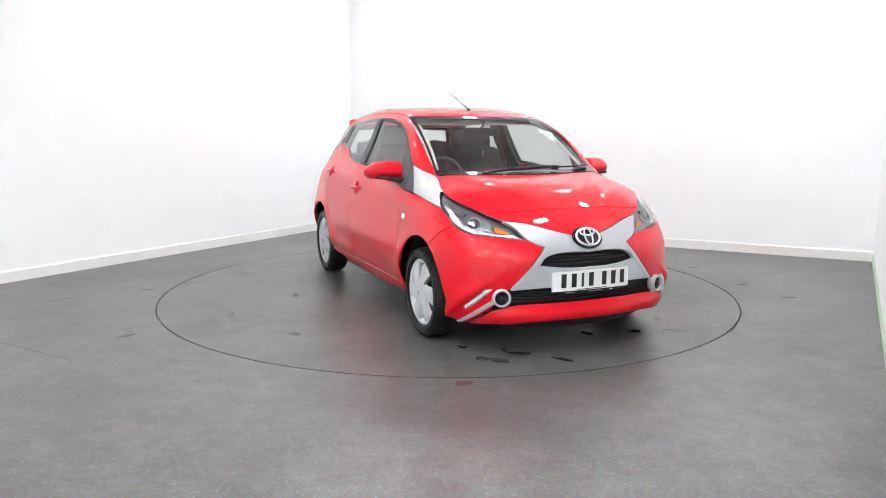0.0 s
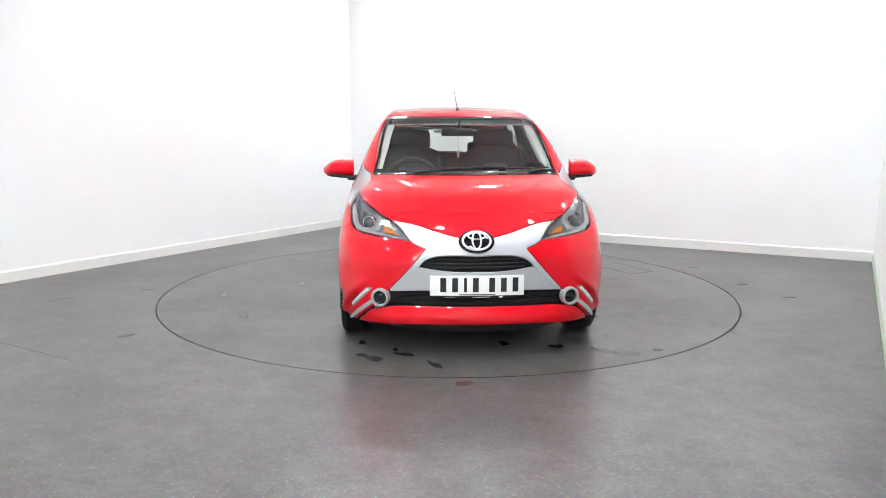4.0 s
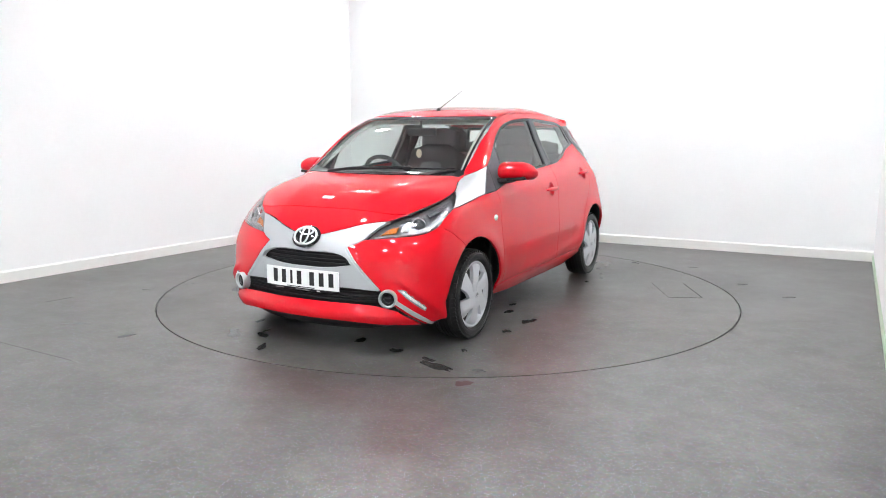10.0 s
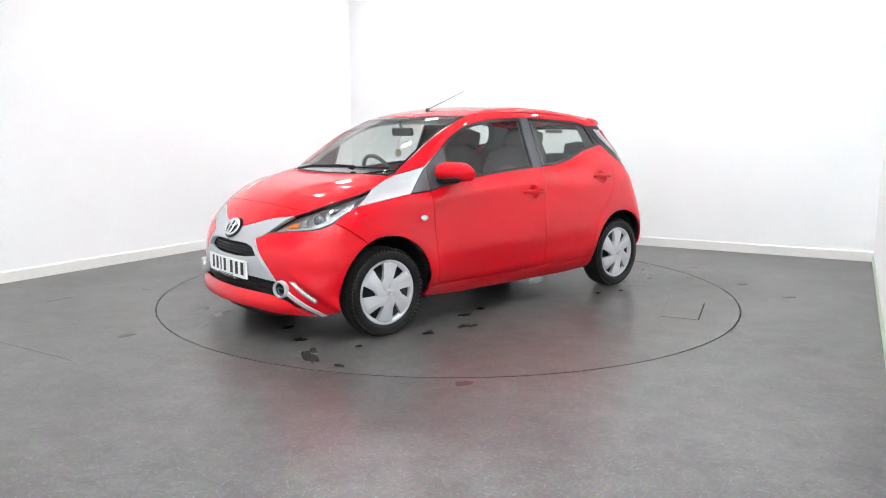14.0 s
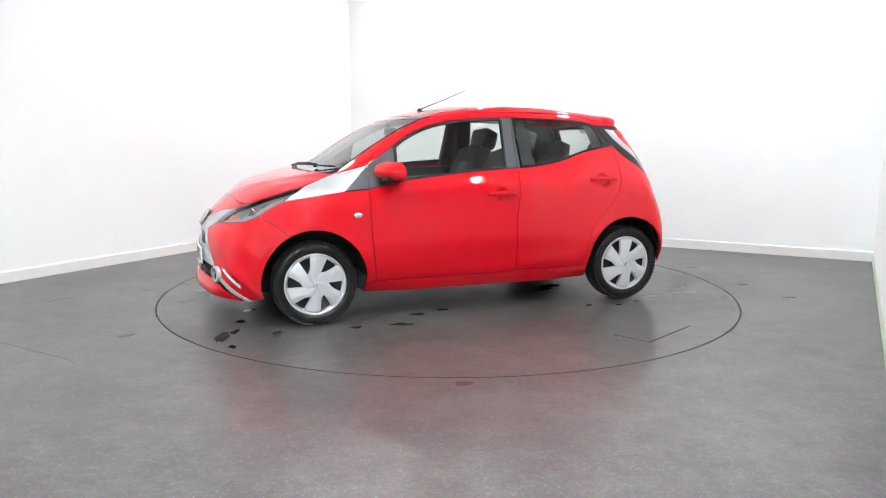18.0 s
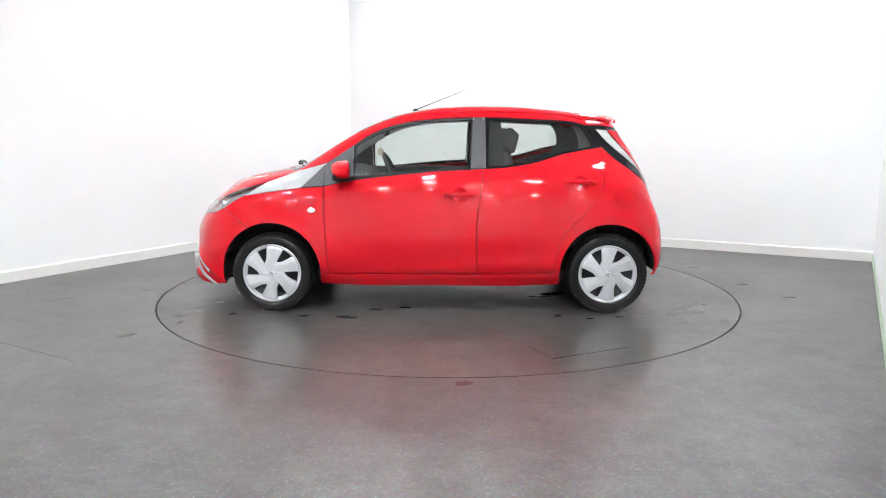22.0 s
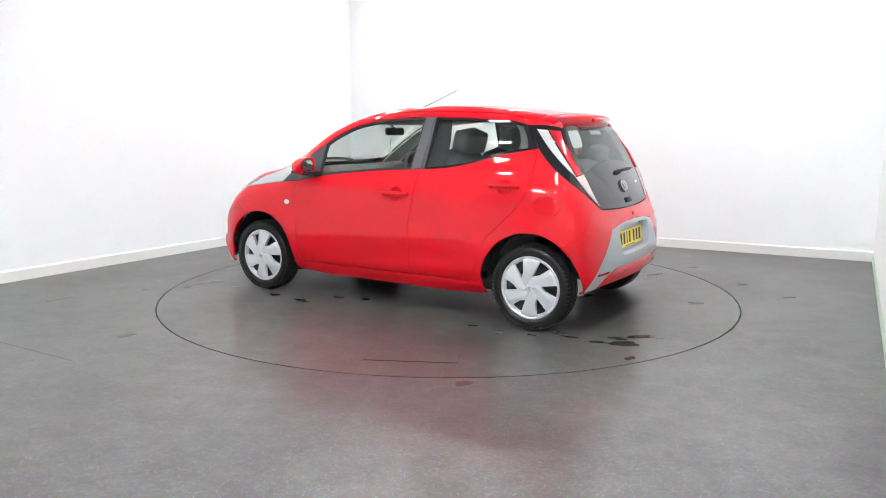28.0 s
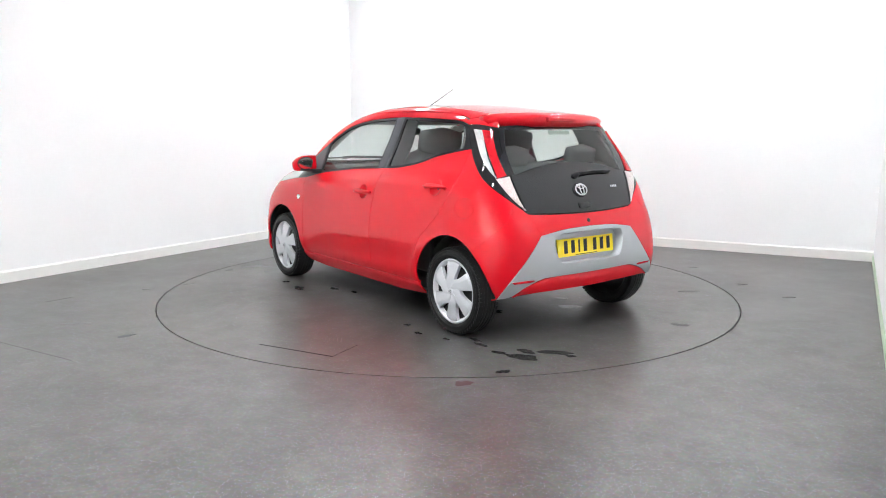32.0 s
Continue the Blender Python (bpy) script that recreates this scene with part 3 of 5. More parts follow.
def panel_object(name, data, material, parent, label="", side=1):
    """side 1: as cut; -1: mirrored; 0: both halves in one."""
    verts, norms, faces = data
    if side == -1:
        verts, norms, faces = verts * (1, -1, 1), norms * (1, -1, 1), [f[::-1] for f in faces]
    if side == 0:
        k = len(verts)
        on = np.abs(verts[:, 1]) < 1e-6
        where = {i: (i if on[i] else k + i) for i in range(k)}
        faces = faces + [tuple(where[i] for i in f[::-1]) for f in faces]
        verts, norms = np.concatenate([verts, verts * (1, -1, 1)]), np.concatenate([norms, norms * (1, -1, 1)])
    used = sorted({i for f in faces for i in f})
    spot = {v: i for i, v in enumerate(used)}
    me = bpy.data.meshes.new(name)
    me.from_pydata([tuple(verts[i]) for i in used], [], [tuple(spot[i] for i in f) for f in faces])
    me.update()
    for f in me.polygons:
        f.use_smooth = True
    me.normals_split_custom_set_from_vertices([tuple(norms[i]) for i in used])
    me.materials.append(material)
    ob = new(name, me)
    ob.parent = parent
    if label:
        tagged(ob, label)
    return ob


def both(name, edges, material, parent, label="", **k):
    data = cut(edges, **k)
    parents = parent if isinstance(parent, (list, tuple)) else (parent, parent)
    return [panel_object(name, data, material, parents[0], label, 1), panel_object(name, data, material, parents[1], label, -1)]


def whole(name, edges, material, parent, label="", **k):
    return panel_object(name, cut(edges, **k), material, parent, label, 0)


def arc(cx, cz, r, a0, a1, n=24):
    """An arc on the flank, by degrees, 0 forward and 90 up."""
    a = np.radians(np.linspace(a0, a1, n))
    return [tuple(v) for v in flank(cx + r * np.cos(a), cz + r * np.sin(a))]


def disc_on(cs, cz, r, n=28, squash=1.0):
    return [[(cs + r * squash * math.cos(2 * math.pi * i / n), cz + r * math.sin(2 * math.pi * i / n)) for i in range(n + 1)]]


# ---- the car ----
car = empty("car", "small red five-door hatchback with silver trim, parked on the turntable", "car")
AX, AZ, AR = 1.17, 0.288, 0.340

# lines that panels share, in unrolled places (s, z)
DOOR_FRONT = [(0.800, 0.880), (0.798, 0.76), (0.796, 0.65), (0.786, 0.495), (0.768, 0.312), (0.745, 0.270)]
DOOR_MID = [(-0.300, 1.000), (-0.279, 0.807), (-0.254, 0.616), (-0.256, 0.276)]
DOOR_REAR = [(-0.725, 0.278), (-0.776, 0.302), (-0.804, 0.405), (-0.859, 0.561), (-0.930, 0.639), (-1.034, 0.764), (-1.083, 0.850), (-1.122, 0.960), (-1.155, 1.150)]
BELT_FRONT = [(0.800, 0.880), (0.598, 0.922), (0.305, 0.957), (0.032, 0.982), (-0.300, 1.000)]
BELT_REAR = [(-0.300, 1.000), (-0.476, 1.012), (-0.672, 1.046), (-0.872, 1.105), (-1.155, 1.150)]
STRIP_LOW = [(1.360, 0.815), (1.143, 0.846), (0.958, 0.870), (0.800, 0.880)]
STRIP_HIGH = [(1.236, 0.908), (1.127, 0.944), (0.968, 0.989), (0.785, 1.038)]
LAMP_REAR = [(1.236, 0.908), (1.300, 0.862), (1.360, 0.815)]
LAMP_LOW = [(1.360, 0.815), (1.437, 0.772), (1.490, 0.728)]
LAMP_LOW_FRONT = [(1.490, 0.728), (1.535, 0.706), (1.60, 0.686), (1.70, 0.675), (1.892, 0.656)]
LAMP_HIGH = [(1.745, 0.757), (1.634, 0.792), (1.460, 0.849), (1.350, 0.880), (1.236, 0.908)]
LAMP_TIP = [(1.892, 0.656), (1.822, 0.715), (1.745, 0.757)]
BUMPER_SEAM = arc(AX, AZ, AR, 62, 66, 3)[1:2] + [(1.400, 0.673), (1.490, 0.728)]
WINDOW_TOP = [(0.600, 1.158), (0.509, 1.218), (0.352, 1.288), (0.155, 1.328), (-0.044, 1.346), (-0.320, 1.354), (-0.682, 1.340), (-0.929, 1.324), (-1.055, 1.300)]
SCREEN_SIDE = [(1.005, 0.612), (0.86, 0.582), (0.62, 0.553), (0.39, 0.532), (0.295, 0.522)]
NOSE_EDGE_TOP = [(1.783, 0.0), (1.778, 0.07), (1.742, 0.205), (1.685, 0.335)] + side_to_top([(1.745, 0.757)])
NOSE_EDGE = top_to_side(NOSE_EDGE_TOP)
LEG_OUTER = [(1.984, 0.616), (1.914, 0.515), (1.812, 0.390), (1.726, 0.283), (1.62, 0.200), (1.580, 0.176)]
RAIL_HIGH = [(0.20, 1.372), (0.036, 1.386), (-0.328, 1.392), (-0.765, 1.378), (-0.930, 1.360), (-1.055, 1.330)]
SURROUND = [(-1.055, 1.300), (-1.155, 1.150), (-1.225, 1.060), (-1.300, 0.975), (-1.379, 0.903), (-1.460, 0.832), (-1.535, 0.768)]
HATCH_SIDE = [(-1.338, 1.278), (-1.345, 1.239), (-1.385, 1.120), (-1.437, 0.992), (-1.500, 0.850), (-1.535, 0.768)]
REAR_SEAM = [(-1.460, 0.832), (-1.440, 0.745), (-1.40, 0.69)] + arc(-AX, AZ, AR, 128, 130, 3)[1:2]

# flanks
both("front_wing", [DOOR_FRONT, arc(AX, AZ, AR, 184, 64), BUMPER_SEAM, LAMP_LOW[::-1], STRIP_LOW], M_RED, car)
CUP_FRONT, CUP_REAR = disc_on(-0.140, 0.826, 0.050), disc_on(-0.965, 0.904, 0.048)
FRONT_DOORS = both("front_door", [DOOR_FRONT, [(0.745, 0.270), (0.306, 0.272), (-0.256, 0.276)], DOOR_MID[::-1], BELT_FRONT[::-1]], M_RED, car, holes=[CUP_FRONT])
REAR_DOORS = both("rear_door", [DOOR_MID, [(-0.256, 0.276), (-0.725, 0.278)], DOOR_REAR, BELT_REAR[::-1]], M_RED, car, holes=[CUP_REAR])
SILL_TOP = [(0.836, 0.266), (0.745, 0.268), (0.306, 0.270), (-0.256, 0.274), (-0.725, 0.276), (-0.836, 0.278)]
both("sill", [SILL_TOP, arc(-AX, AZ, AR, -1.5, -15, 5), [(-0.80, 0.196), (0.0, 0.196), (0.80, 0.196)], arc(AX, AZ, AR, 195, 183.5, 5)], M_RED, car, step=0.014, shape=lambda a, b: 0.008 + 0.016 * np.clip((0.256 - b) / 0.06, 0, 1) * np.clip((0.84 - np.abs(a)) / 0.3, 0, 1) - 0.012 * np.clip((b - 0.254) / 0.02, 0, 1) ** 2)
QUARTER = [[(-0.725, 0.278), (-0.832, 0.280)], arc(-AX, AZ, AR, -1, 129), REAR_SEAM[::-1], SURROUND[1:6][::-1], DOOR_REAR[::-1]]
FLAP = disc_on(-1.214, 0.802, 0.060, squash=1.06)
panel_object("rear_quarter", cut(QUARTER, holes=[FLAP], gap=0.0012), M_RED, car)
panel_object("fuel_flap", cut(FLAP, gap=0.0015), M_RED, car, "round fuel flap")
panel_object("rear_quarter", cut(QUARTER, gap=0.0012), M_RED, car, "", -1)
both("roof_rail", [top_to_side(SCREEN_SIDE), top_to_side([(0.295, 0.522)]) + RAIL_HIGH, [(-1.055, 1.330), (-1.055, 1.300)], WINDOW_TOP[::-1], [(0.600, 1.158), (0.785, 1.038)], [(0.785, 1.038), (0.968, 0.989), (1.085, 0.957)]], M_RED, car)
both("wing_strip", [STRIP_HIGH, [(0.785, 1.038), (0.958, 0.870)], [(0.958, 0.870), (1.143, 0.846), (1.360, 0.815)], LAMP_REAR[::-1]], M_SILVER, car, "bright silver strip behind the headlamp")
both("wing_sail", [[(0.958, 0.872), (0.800, 0.882)], [(0.800, 0.882), (0.790, 1.034)], [(0.790, 1.034), (0.958, 0.872)]], M_GREY, car)

# roof, screen, bonnet
ROOF_REAR = -1.13
roof_side = side_to_top([(0.20, 1.372), (0.036, 1.386), (-0.328, 1.392), (-0.765, 1.378), (-0.930, 1.360), (-1.055, 1.330)])
whole("roof", [[(0.385, 0.0), (0.37, 0.2), (0.335, 0.40), (0.295, 0.522)], [(0.295, 0.522)] + roof_side, [roof_side[-1], (ROOF_REAR, 0.44), (ROOF_REAR - 0.02, 0.0)]], M_RED, car, mode="top", half="y")
SCREEN_LOW = [(1.125, 0.0), (1.112, 0.20), (1.075, 0.42), (1.005, 0.612)]
SCREEN_HIGH = [(0.385, 0.0), (0.37, 0.2), (0.335, 0.40), (0.295, 0.522)]
inner_screen = [[(1.060, 0.0), (1.050, 0.20), (1.010, 0.42), (0.955, 0.580)], [(0.955, 0.580), (0.80, 0.559), (0.60, 0.536), (0.42, 0.516), (0.370, 0.506)], [(0.370, 0.506), (0.40, 0.38), (0.425, 0.2), (0.435, 0.0)]]
screen = whole("windscreen", inner_screen, M_GLASS, car, "clear windscreen glass", mode="top", half="y", thick=0.005, gap=0.0, lift=-0.003)
panel_object("screen_border", cut([SCREEN_LOW, SCREEN_SIDE, SCREEN_HIGH[::-1]], mode="top", half="y", holes=[inner_screen], thick=0.006, gap=0.001, lift=-0.002), M_GLOSS, screen, "black printed border", 0)
LINE = [(1.641, 0.0), (1.632, 0.2), (1.600, 0.42)] + side_to_top([(1.640, 0.790)])
HOOD_SIDE = side_to_top([(1.640, 0.790), (1.460, 0.849), (1.350, 0.880), (1.236, 0.908), (1.127, 0.944), (1.085, 0.957)])
BONNET_BACK = [(1.150, 0.0), (1.138, 0.20), (1.098, 0.42), (1.030, 0.600)]
whole("bonnet", [LINE, HOOD_SIDE, [HOOD_SIDE[-1], (1.030, 0.600)], BONNET_BACK[::-1]], M_RED, car, mode="top", half="y")
whole("bonnet_front", [NOSE_EDGE_TOP, [NOSE_EDGE_TOP[-1], LINE[-1]], LINE[::-1]], M_RED, car, mode="top", half="y")
whole("scuttle", [BONNET_BACK, [(1.030, 0.600), (1.005, 0.612)], SCREEN_LOW[::-1]], M_BLACK, car, mode="top", half="y", lift=-0.008, gap=-0.004)

# nose
GRILLE_TOP = [(1.957, 0.518), (1.990, 0.556), (2.050, 0.578), (2.146, 0.583), (MIDF, 0.580)]
GRILLE_LOW = [(MIDF, 0.495), (2.150, 0.495), (2.057, 0.502), (1.957, 0.518)]
LOW_TOP = [(MIDF, 0.389), (2.00, 0.387), (1.812, 0.376)]
whole("nose_panel", [NOSE_EDGE, LAMP_TIP[::-1], [(1.892, 0.656), (1.930, 0.636), (1.984, 0.616)], [(1.984, 0.616), (1.914, 0.515), (1.812, 0.390)], [(1.812, 0.390), (1.812, 0.376)], LOW_TOP[::-1]],
      M_SILVER, car, "silver cross-shaped nose panel", half=MIDF, holes=[[GRILLE_TOP, GRILLE_LOW]], step=0.022, thick=0.025)
def corner_ridge(a, b):
    """The bumper's corner stands proud outside the running lamp."""
    off = a - (1.553 + 1.05 * (b - 0.284))
    return 0.020 * np.exp(-(off / np.where(off > 0, 0.016, 0.075)) ** 2) * np.clip((0.46 - b) / 0.09, 0, 1)


BUMP = both("front_bumper", [LEG_OUTER, [(1.580, 0.176), (1.55, 0.182), (1.50, 0.192)] + arc(AX, AZ, AR, -16, -17, 2)[:1], arc(AX, AZ, AR, -16, 64), BUMPER_SEAM, LAMP_LOW_FRONT, [(1.892, 0.656), (1.930, 0.636), (1.984, 0.616)]], M_RED, car, step=0.016, shape=corner_ridge)
whole("bumper_lip", [[(MIDF, 0.304), (1.90, 0.301), (1.78, 0.288), (1.724, 0.270)], [(1.724, 0.270), (1.668, 0.228), (1.60, 0.176)], [(1.60, 0.176), (1.70, 0.192), (1.80, 0.206), (2.0, 0.216), (MIDF, 0.218)]], M_RED, car, half=MIDF,
      step=0.016, shape=lambda a, b: 0.036 * np.clip((0.298 - b) / 0.065, 0, 1) ** 0.9 * np.clip((a - 1.6) / 0.2, 0, 1))
both("nose_leg", [[(1.740, 0.310), (1.650, 0.238), (1.560, 0.180)], [(1.560, 0.180), (1.535, 0.184)], [(1.535, 0.184), (1.640, 0.262), (1.728, 0.332)]], M_SILVER, car, "silver strip running down from the fog lamp", lift=0.012)

# tail
SILVER_SIDE = [(-1.612, 0.637), (-1.530, 0.50), (-1.454, 0.381), (-1.392, 0.272)]
SILVER_TOP = [(MIDR, 0.671), (-1.78, 0.664), (-1.612, 0.637)]
SILVER_LOW = [(-1.392, 0.272), (-1.459, 0.286), (-1.530, 0.337), (-1.615, 0.372), (-1.70, 0.380), (MIDR, 0.380)]
RECESS = [[(MIDR, 0.640), (-1.80, 0.637), (-1.708, 0.628)], [(-1.708, 0.628), (-1.700, 0.58), (-1.722, 0.50)], [(-1.722, 0.50), (-1.745, 0.466), (-1.80, 0.457), (MIDR, 0.455)]]
trim_deep = cut([SILVER_TOP, SILVER_SIDE, SILVER_LOW], half=MIDR, holes=[RECESS], step=0.022, thick=0.07)
trim_thin = cut([SILVER_TOP, SILVER_SIDE, SILVER_LOW], half=MIDR, holes=[RECESS], step=0.022, thick=0.008)
outer = np.abs(trim_thin[0][:, 1:2]) > 0.42
panel_object("rear_trim_panel", (np.where(outer, trim_thin[0], trim_deep[0]), trim_deep[1], trim_deep[2]), M_SILVER, car, "silver rear panel round the number plate", 0)
whole("hatch_panel", [[(MIDR, 0.748), (-1.75, 0.752), (-1.60, 0.760), (-1.545, 0.764)], [(-1.545, 0.764), (-1.612, 0.641)], SILVER_TOP[::-1]], M_RED, car, half=MIDR, gap=0.0012)
both("rear_bumper", [[(-1.460, 0.832), (-1.540, 0.766)], [(-1.545, 0.764), (-1.612, 0.641)], SILVER_SIDE, [(-1.392, 0.272), (-1.37, 0.266)] + arc(-AX, AZ, AR, 183, 182, 2)[1:], arc(-AX, AZ, AR, 182, 129), REAR_SEAM[::-1]], M_RED, car, gap=0.0012)
whole("rear_lip", [[(MIDR, 0.378), (-1.70, 0.378), (-1.618, 0.370), (-1.533, 0.335), (-1.462, 0.284)], [(-1.47, 0.280), (-1.52, 0.292), (-1.78, 0.292), (MIDR, 0.290)]], M_RED, car, half=MIDR, gap=0.001, shape=lambda a, b: -0.010 * np.clip((b - 0.345) / 0.03, 0, 1))
HATCH = whole("tailgate", [[(MIDR, 0.752), (-1.75, 0.756), (-1.60, 0.764), (-1.537, 0.768)], HATCH_SIDE[::-1][:4], [(-1.437, 0.992), (-1.60, 1.035), (-1.80, 1.060), (MIDR, 1.064)]], M_GLOSS, car, "black glass lower tailgate", half=MIDR, lift=0.002)
inner_rear = [[(MIDR, 1.064), (-1.80, 1.060), (-1.60, 1.035), (-1.460, 1.000)], [(-1.460, 1.000), (-1.405, 1.125), (-1.372, 1.262)], [(-1.372, 1.262), (-1.60, 1.272), (MIDR, 1.275)]]
rear_glass = whole("rear_window", inner_rear, M_DARKGLASS, car, "tinted rear window glass", half=MIDR, thick=0.005, gap=0.0, lift=0.002)
panel_object("rear_window_border", cut([[(-1.437, 0.992), (-1.385, 1.120), (-1.345, 1.239), (-1.338, 1.285)], [(-1.338, 1.285), (-1.60, 1.300), (MIDR, 1.305)], [(MIDR, 1.275), (-1.60, 1.272), (-1.372, 1.262)], [(-1.372, 1.262), (-1.405, 1.125), (-1.460, 1.000)]], half=MIDR, lift=0.002, gap=0.0005), M_GLOSS, rear_glass, "black printed border", 0)

# tail lamps
LAMPS = both("tail_lamp", [SURROUND, HATCH_SIDE[::-1], [(-1.338, 1.278), (-1.20, 1.300), (-1.055, 1.300)]], M_GLOSS, car, "tall tail lamp in a gloss black surround", lift=0.002)
both("white_lens", [[(-1.138, 1.270), (-1.222, 1.264)], [(-1.222, 1.264), (-1.262, 1.19), (-1.326, 1.065), (-1.368, 0.978)], [(-1.368, 0.978), (-1.328, 1.016), (-1.248, 1.12), (-1.138, 1.270)]], M_TAILCLEAR, LAMPS, "clear lens", lift=0.010, thick=0.010)
both("red_lens", [[(-1.227, 1.264), (-1.308, 1.255)], [(-1.308, 1.255), (-1.322, 1.20), (-1.366, 1.09), (-1.416, 0.990)], [(-1.416, 0.990), (-1.372, 0.976)], [(-1.372, 0.976), (-1.330, 1.065), (-1.266, 1.19), (-1.227, 1.264)]], M_REDLENS, LAMPS, "red lens", lift=0.012, thick=0.012)
both("reversing_lens", [[(-1.364, 0.974), (-1.430, 0.988)], [(-1.430, 0.988), (-1.484, 0.86), (-1.524, 0.784)], [(-1.524, 0.784), (-1.446, 0.861), (-1.364, 0.974)]], M_PINKLENS, LAMPS, "pale pinkish clear lens", lift=0.011, thick=0.011)

# backing sheets added behind the panels, near-black to give the seams their shade
both("seam_shade_side", [[(1.72, 0.22), (1.72, 0.66), (1.55, 0.70), (1.30, 0.80), (0.80, 0.86), (-0.3, 0.98), (-0.87, 1.08), (-1.15, 1.12), (-1.35, 0.88), (-1.52, 0.74)], [(-1.52, 0.74), (-1.56, 0.60), (-1.45, 0.40), (-1.40, 0.30)] + arc(-AX, AZ, AR + 0.012, 178, 179, 2)[1:], arc(-AX, AZ, AR + 0.012, 178, 2), arc(AX, AZ, AR + 0.012, 178, -10)],
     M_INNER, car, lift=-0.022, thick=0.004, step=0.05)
whole("seam_shade_bonnet", [[(1.72, 0.0), (1.66, 0.30), (1.50, 0.50), (1.20, 0.62), (1.02, 0.62)], [(1.02, 0.62), (1.10, 0.30), (1.12, 0.0)]], M_INNER, car, mode="top", half="y", lift=-0.022, thick=0.004, step=0.05)


# side windows, their black frames and the pillars
DOOR_WINDOW = [[(0.590, 0.945), (0.30, 0.972), (0.03, 0.997), (-0.205, 1.012)], [(-0.205, 1.012), (-0.222, 1.336)], [(-0.222, 1.336), (-0.044, 1.329), (0.155, 1.311), (0.345, 1.271), (0.498, 1.203), (0.578, 1.150)], [(0.578, 1.150), (0.583, 1.05), (0.590, 0.945)]]
side_glass = both("front_window", DOOR_WINDOW, M_GLASS, FRONT_DOORS, "clear door window glass", thick=0.004, gap=0.0, lift=-0.010)
both("window_frame", [BELT_FRONT[1:4] + [(-0.210, 0.995)], [(-0.210, 0.995), (-0.232, 1.352)], [(-0.232, 1.352), (-0.044, 1.346), (0.155, 1.328), (0.352, 1.288), (0.509, 1.218), (0.600, 1.158)], [(0.600, 1.158), (0.598, 0.922)]], M_BLACK, FRONT_DOORS, holes=[DOOR_WINDOW], lift=-0.003, thick=0.012, gap=0.0005, step=0.02)
both("door_sail", [[(0.798, 0.882), (0.788, 1.034)], [(0.788, 1.034), (0.600, 1.158)], [(0.600, 1.158), (0.602, 0.922)], [(0.602, 0.922), (0.70, 0.902), (0.798, 0.882)]], M_GREY, FRONT_DOORS, lift=0.001)
both("pillar_cover", [[(-0.213, 0.998), (-0.296, 1.002)], [(-0.296, 1.002), (-0.306, 1.354)], [(-0.306, 1.354), (-0.235, 1.352)], [(-0.235, 1.352), (-0.213, 0.998)]], M_GREY, FRONT_DOORS, "matt dark grey pillar cover", lift=0.002)
REAR_GLASS = [[(-0.338, 1.016), (-0.476, 1.026), (-0.672, 1.060), (-0.872, 1.118), (-1.075, 1.152)], [(-1.075, 1.152), (-1.065, 1.21), (-1.02, 1.288)], [(-1.02, 1.288), (-0.929, 1.306), (-0.682, 1.322), (-0.342, 1.338)], [(-0.342, 1.338), (-0.338, 1.016)]]
both("rear_door_window", REAR_GLASS, M_DARKGLASS, REAR_DOORS, "tinted door window glass", thick=0.004, gap=0.0, lift=-0.008)
both("window_frame", [[(-0.322, 1.002), (-0.476, 1.012), (-0.672, 1.046), (-0.872, 1.105), (-1.150, 1.150)], [(-1.150, 1.150), (-1.055, 1.300)], WINDOW_TOP[5:][::-1], [(-0.320, 1.354), (-0.322, 1.002)]], M_GLOSS, REAR_DOORS, holes=[REAR_GLASS], lift=-0.002, thick=0.012, gap=0.0005, step=0.02)
both("pillar_edge", [[(-0.300, 1.003), (-0.320, 1.003)], [(-0.320, 1.003), (-0.319, 1.353)], [(-0.319, 1.353), (-0.308, 1.353)], [(-0.308, 1.353), (-0.300, 1.003)]], M_GREY, REAR_DOORS, lift=0.001, gap=0.001)


# ---- wheels ----
def tyre_mesh(r=0.277, rim=0.203, w=0.165):
    h = w / 2
    prof = [(rim - 0.006, -h + 0.022), (rim + 0.004, -h + 0.012), (rim + 0.020, -h), (r - 0.028, -h + 0.004), (r - 0.012, -h + 0.016), (r - 0.002, -h + 0.03)]
    for g in (-0.038, -0.013, 0.013, 0.038):
        prof += [(r, g - 0.006), (r, g - 0.0045), (r - 0.006, g - 0.0035), (r - 0.006, g + 0.0035), (r, g + 0.0045), (r, g + 0.006)]
    prof += [(r - 0.002, h - 0.03), (r - 0.012, h - 0.016), (r - 0.028, h - 0.004), (rim + 0.020, h), (rim + 0.004, h - 0.012), (rim - 0.006, h - 0.022)]
    bm = lathe(prof, 72)
    # raised bands on the wall
    for rr in (rim + 0.016, r - 0.030):
        lathe([(rr - 0.002, h - 0.001), (rr - 0.0015, h + 0.0012), (rr + 0.0015, h + 0.0012), (rr + 0.002, h - 0.001)], 72, bm=bm)
    return bm


